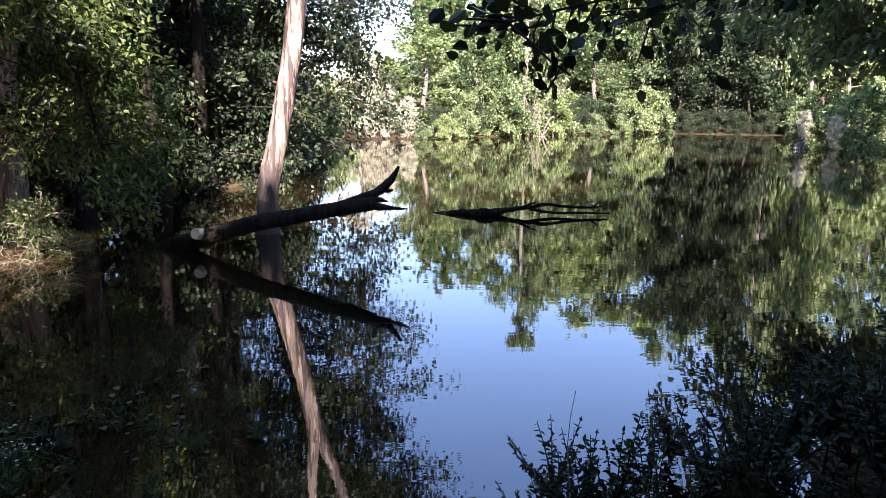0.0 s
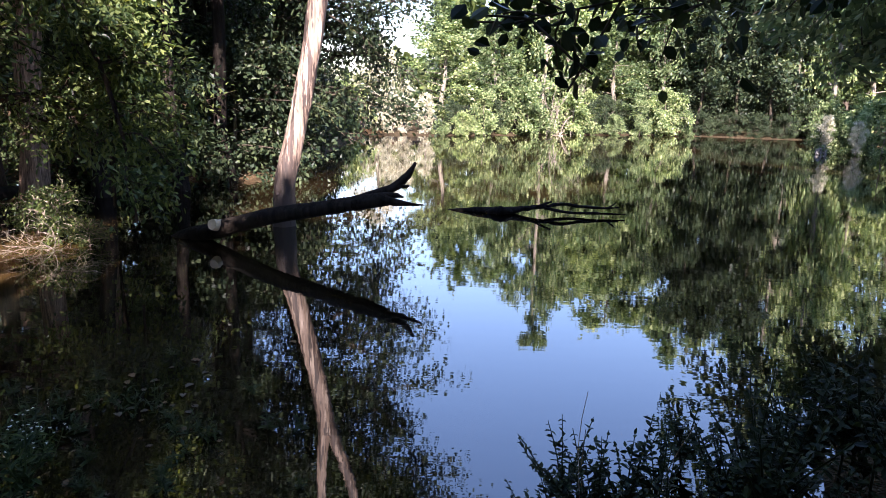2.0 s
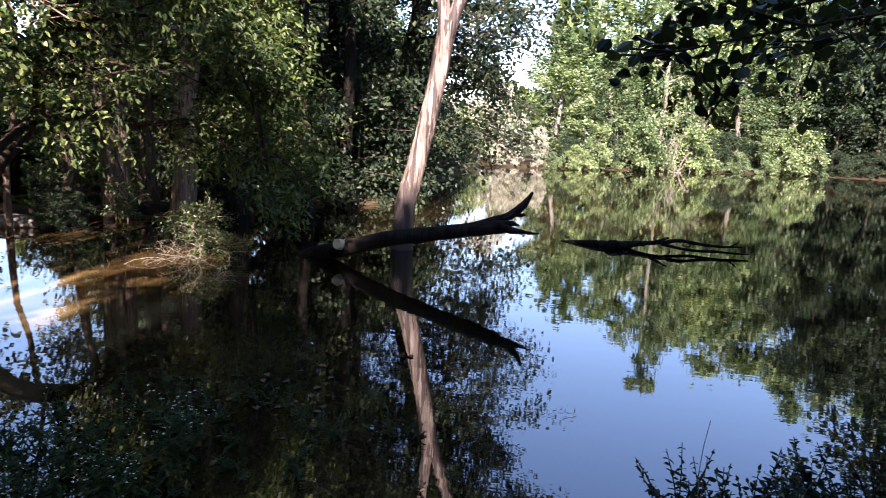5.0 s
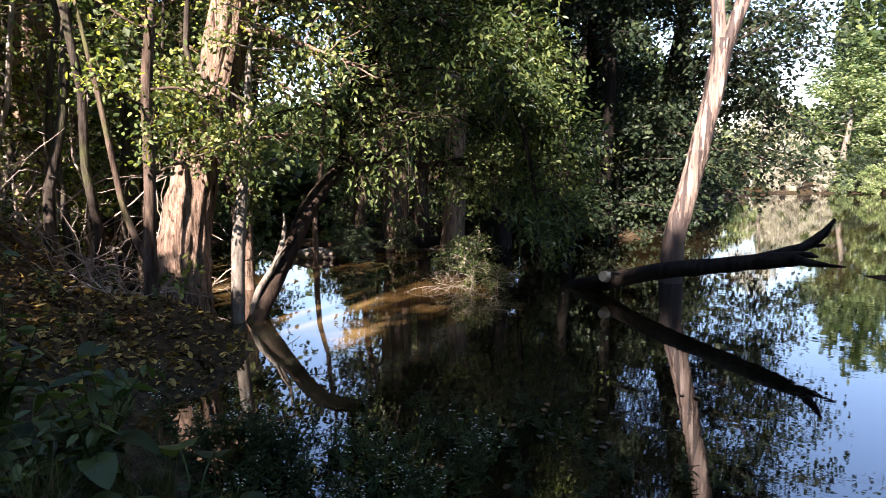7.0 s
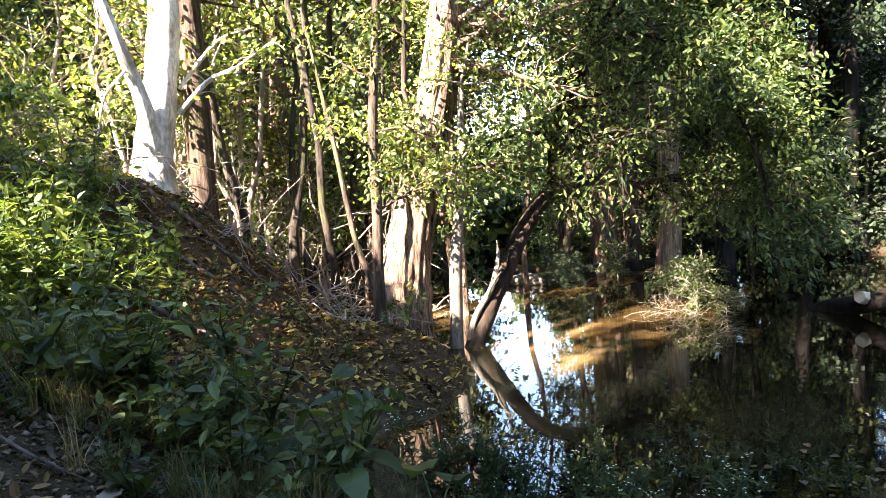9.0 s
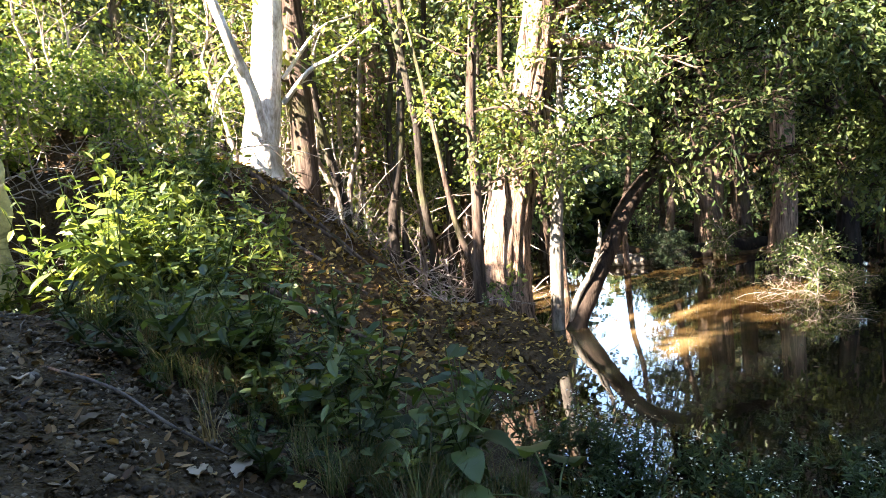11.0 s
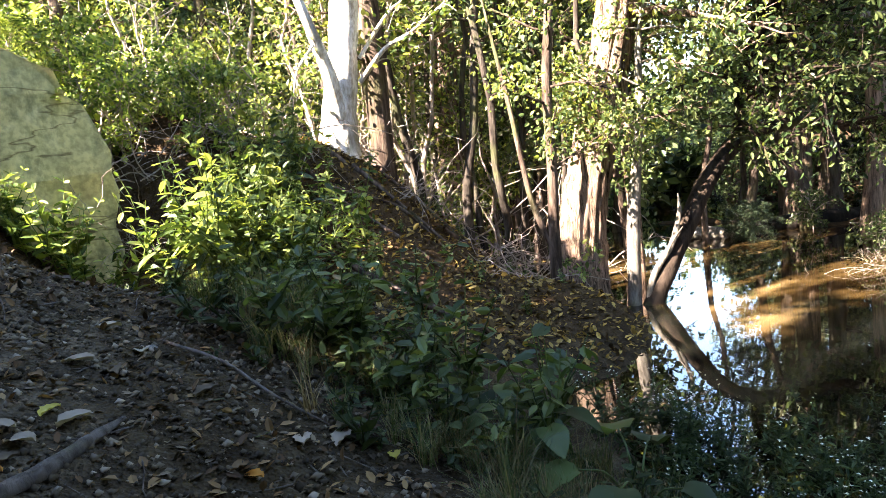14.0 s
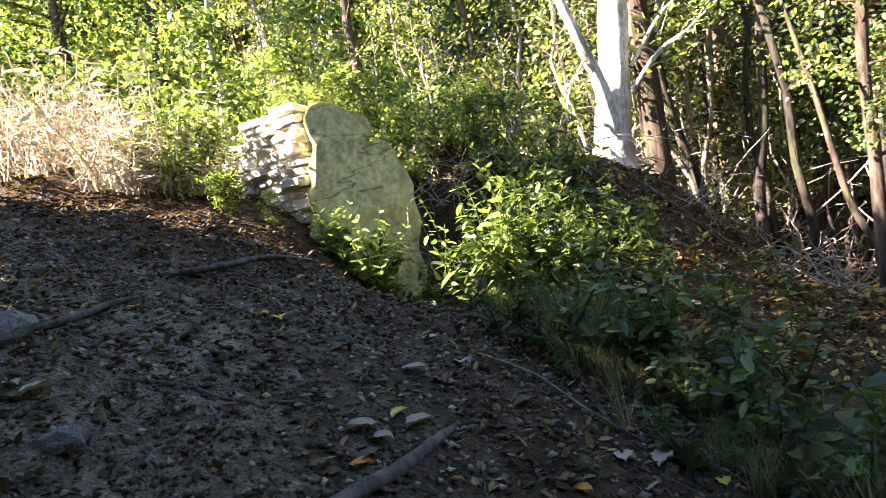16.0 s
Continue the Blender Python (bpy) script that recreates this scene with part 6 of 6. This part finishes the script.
for k, (x0, y0, x1, y1) in enumerate(((-7.9, 2.4, -7.2, 3.2), (-7.6, 1.3, -6.4, 2.2), (-7.3, 2.7, -6.7, 3.3), (-6.9, 0.9, -6.1, 1.4))):
    u = np.linspace(0, 1, 6)
    bend = 0.2 * np.sin(u * (4 + k) + k)
    root_line([(float(x0 + (x1 - x0) * t + b), float(y0 + (y1 - y0) * t - b), 0.02, float(0.034 - 0.024 * t)) for t, b in zip(u, bend)], seed=256 + k)
root_line([(-7.9, 1.5, 0.0, 0.050), (-7.7, 1.65, -0.02, 0.028), (-7.35, 1.6, -0.03, 0.017)], seed=255)


# ---- path: sticks, stones, fallen leaves ----
def stick(pts, seed, label, r=0.02):
    rng = np.random.default_rng(seed)
    p = np.array([(x, y, ground_at(x, y) + up, r * k) for x, y, up, k in pts])
    s = smooth_line(p, 5)
    g = Geo()
    tube(g, s[:, :3] - s[0, :3], s[:, 3], 9, 0.05, rng, 0.001)
    return solid("stick", g, stick_grey, label, "stick", "sticks on the path", tuple(s[0, :3]))


stick([(-2.5, -1.22, 0.03, 1.1), (-2.75, -1.06, 0.025, 1.15), (-2.89, -0.92, 0.022, 1.05), (-3.12, -0.78, 0.02, 0.9), (-3.29, -0.68, 0.012, 0.4)], 261, "grey weathered branch lying on bare soil", 0.027)
stick([(-4.6, -2.35, 0.02, 1), (-4.9, -2.05, 0.03, 1), (-5.2, -1.8, 0.03, 0.9), (-5.5, -1.55, 0.02, 0.5)], 262, "dark thin stick on the path", 0.022)
stick([(-3.3, -2.07, 0.01, 0.6), (-3.3, -1.8, 0.012, 0.9), (-3.26, -1.59, 0.01, 0.9), (-3.34, -1.3, 0.01, 0.5)], 263, "thin straight twig on bare soil", 0.01)
stick([(-4.1, -0.5, 0.02, 0.8), (-3.8, -0.25, 0.05, 0.9), (-3.5, -0.05, 0.04, 0.7), (-3.2, 0.25, 0.02, 0.4)], 265, "long thin dry stem across the soil", 0.009)
stick([(-3.6, -2.6, 0.02, 0.8), (-3.8, -2.45, 0.03, 1.0), (-4.0, -2.4, 0.03, 0.9), (-4.2, -2.33, 0.02, 0.4)], 267, "grey dead branch beside a stone", 0.022)

rock_shapes = []
for k in range(4):
    bm = bmesh.new()
    bmesh.ops.create_icosphere(bm, subdivisions=2, radius=1)
    for v in bm.verts:
        v.co = Vector((v.co.x * 1.2, v.co.y * 0.9, v.co.z * 0.6)) * (1 + 0.4 * noise.noise(v.co * 1.3 + Vector((k * 4, 1, 2))))
    me = bpy.data.meshes.new("stone")
    bm.to_mesh(me)
    bm.free()
    me.materials.append(stone_grey)
    rock_shapes.append(me)
for n, (x, y, s, label) in enumerate(((-3.58, -2.68, 0.15, "dark grey embedded stone on the path"), (-2.81, -2.06, 0.085, "flat pale stone on bare soil"), (-2.89, -1.77, 0.025, "small pale stone on bare soil"), (-3.39, -1.75, 0.022, "small pale stone on bare soil"), (-3.06, -1.52, 0.014, "small pale stone on bare soil"), (-3.45, -1.41, 0.018, "small pale stone on bare soil"), (-3.34, -1.81, 0.018, "small pale stone on bare soil"), (-4.01, -0.56, 0.03, "small grey stone on bare soil"), (-3.79, -0.86, 0.028, "small grey stone on bare soil"), (-2.5, -0.4, 0.03, "small grey stone on bare soil"))):
    ob = solid("stone", rock_shapes[n % 4], stone_grey, label, "stone", "stones on the path", (x, y, ground_at(x, y) + s * 0.2))
    ob.scale, ob.rotation_euler = (s, s, s), (0, 0, n * 1.3)


def fallen_leaf(seed, size, mat, label, group="fallen leaves on the path"):
    """A dry curled leaf with a lobed edge."""
    rng = np.random.default_rng(seed)
    rows, v = 9, []
    for i in range(rows):
        u = i / (rows - 1)
        w = 0.34 * math.sin(math.pi * min(0.06 + u * 0.94, 1)) ** 0.8 * (1 + 0.16 * math.sin(u * 19))
        for c in (-1, -0.5, 0, 0.5, 1):
            z = 0.14 * abs(c) ** 1.5 * (0.6 + rng.random() * 0.5) + 0.12 * math.sin(u * 3.0) + 0.02 * rng.normal()
            v.append((w * c, u - 0.5, z))
    g = Geo()
    g.add(np.array(v) * size, np.array([(i * 5 + j, i * 5 + j + 1, i * 5 + j + 6, i * 5 + j + 5) for i in range(rows - 1) for j in range(4)]))
    return solid("fallen_leaf", g, mat, label, "leaf", group)


kinds = [fallen_leaf(271, 0.15, leaf_fallen_pale, "large pale curled dead leaf on dark soil"), fallen_leaf(272, 0.14, leaf_fallen_pale, "large pale curled dead leaf on dark soil"), fallen_leaf(273, 0.1, litter_brown, "brown curled dead leaf on dark soil"), fallen_leaf(274, 0.11, leaf_fallen_yellow, "yellow-green fallen leaf on dark soil"), fallen_leaf(275, 0.1, leaf_fallen_orange, "orange fallen leaf on dark soil"), fallen_leaf(276, 0.1, litter_grey, "grey withered leaf on dark soil")]
spots = ((0, -3.16, -1.08), (1, -3.1, -1.0), (0, -3.24, -0.84), (3, -3.29, -0.92), (4, -2.93, -1.07), (2, -2.92, -1.22), (2, -2.86, -1.17), (2, -2.97, -1.28), (5, -2.99, -1.03), (3, -4.14, -1.65), (3, -4.12, -1.55), (4, -4.0, -2.26), (1, -3.12, -2.4), (0, -3.1, -2.3), (5, -3.02, -2.36), (1, -3.78, -0.86), (5, -3.69, -0.72), (0, -3.93, -0.6), (0, -3.31, 0.2), (1, -3.22, 0.16), (3, -3.12, 0.36), (1, -3.17, -0.02), (2, -2.97, -0.3), (4, -2.93, -0.26), (5, -3.5, -0.35), (1, -4.2, -0.75), (5, -4.5, -1.5), (2, -4.6, -1.2), (5, -3.7, -1.9), (5, -3.4, -2.5), (1, -2.4, -0.9), (5, -4.9, -1.0), (2, -4.3, -0.55), (5, -3.85, -1.2), (2, -3.6, -1.0))
rng = np.random.default_rng(277)
done = set()
for k, x, y in spots:
    m = (x, y, ground_at(x, y) + 0.012, rng.uniform(0, 360), rng.uniform(0.8, 1.25))
    if k in done:
        put(kinds[k], *m)
    else:
        settle(kinds[k], *m)
        done.add(k)
floaters = [fallen_leaf(281, 0.07, litter_grey, "pale dead leaf afloat on dark water", "leaves afloat on the pond"), fallen_leaf(282, 0.075, litter_grey, "grey dead leaf afloat on dark water", "leaves afloat on the pond"), fallen_leaf(283, 0.1, litter_brown, "brown dead leaf afloat on dark water", "leaves afloat on the pond")]
rng = np.random.default_rng(284)
for n in range(48):
    x, y = (-1.95 + rng.normal(0, 0.3), 3.3 + rng.normal(0, 0.3)) if n < 36 else (rng.uniform(-3.4, -1.2), rng.uniform(2.4, 4.6))
    (settle if n < 3 else put)(floaters[n % 3], x, y, -0.004, rng.uniform(0, 360), rng.uniform(0.4, 1.0))

# ---- litter and grit ----
rng = np.random.default_rng(291)


def spread(count, lo_x, hi_x, lo_y, hi_y, keep):
    x, y = rng.uniform(lo_x, hi_x, count), rng.uniform(lo_y, hi_y, count)
    z = land(x, y)
    ok = (z > 0.015) & keep(x, y)
    return np.stack([x, y, z + 0.006], 1)[ok]


slope = Geo()
p = spread(15000, -9.5, -4.2, 0.6, 4.2, lambda x, y: y > 0.55 + 0.0 * x)
leaves(slope, p, rng.normal(0, 1, (len(p), 3)) * [1, 1, 0.5], rng.uniform(0.03, 0.085, len(p)), rng, True, 0.6, 0.75)
solid("leaf_litter", slope, litter_yellow, "yellow-brown fallen leaves covering the slope", "leaf litter", kind="stuff", smooth=False)
hill = Geo()
p = spread(16000, -14, -5.2, -8, 1.0, lambda x, y: (y < 0.4 - 0.3 * (x + 5)))
leaves(hill, p, rng.normal(0, 1, (len(p), 3)) * [1, 1, 0.3], 0.06, rng, False, 0.6, 0.8)
solid("leaf_litter", hill, litter_brown, "brown fallen leaves on the hill", "leaf litter", kind="stuff", smooth=False)
trail = Geo()
p = spread(7000, -6.0, 0.8, -4.0, 1.4, lambda x, y: y < 0.9)
leaves(trail, p, rng.normal(0, 1, (len(p), 3)) * [1, 1, 0.35], 0.05, rng, True, 0.55, 0.85)
solid("leaf_litter", trail, litter_grey, "grey withered leaf fragments on bare soil", "leaf litter", kind="stuff", smooth=False)
p = spread(5500, -6.0, -1.2, -4.0, 1.2, lambda x, y: y < 0.9)
brown = Geo()
leaves(brown, p, rng.normal(0, 1, (len(p), 3)) * [1, 1, 0.4], 0.06, rng, True, 0.55, 0.8)
solid("leaf_litter", brown, litter_brown, "dry brown fallen leaves along the path", "leaf litter", kind="stuff", smooth=False)
bits = Geo()
p = spread(420, -6.0, -1.2, -4.0, 1.0, lambda x, y: y < 0.9)
for q in p:
    a = rng.uniform(0, 6.28)
    line = limb(rng, q, (math.cos(a), math.sin(a), 0.02), rng.uniform(0.05, 0.28), 0.0, 3, 0.18)
    line[:, 2] = land(line[:, 0], line[:, 1]) + 0.008
    tube(bits, line, np.linspace(0.0045, 0.002, 4) * rng.uniform(0.6, 1.5), 4)
solid("twig_litter", bits, stick_grey, "broken grey twigs strewn over bare soil", "twigs", kind="stuff")
grit = Geo()
p = spread(26000, -5.6, -0.9, -3.6, 1.0, lambda x, y: np.hypot(x + 0.5, y + 0.5) > 1.2)
oct_v = np.array([(1, 0, 0), (0, 1, 0), (-1, 0, 0), (0, -1, 0), (0, 0, 0.8), (0, 0, -0.8)], float)
oct_f = np.array([(0, 1, 4), (1, 2, 4), (2, 3, 4), (3, 0, 4), (1, 0, 5), (2, 1, 5), (3, 2, 5), (0, 3, 5)])
for q in p:
    s = 0.004 + 0.02 * rng.random() ** 2.8
    grit.add(q + oct_v * s * rng.uniform(0.6, 1.4, (6, 1)), oct_f)
solid("grit", grit, pebble, "scattered grit and small pebbles on dark soil", "gravel", kind="stuff")
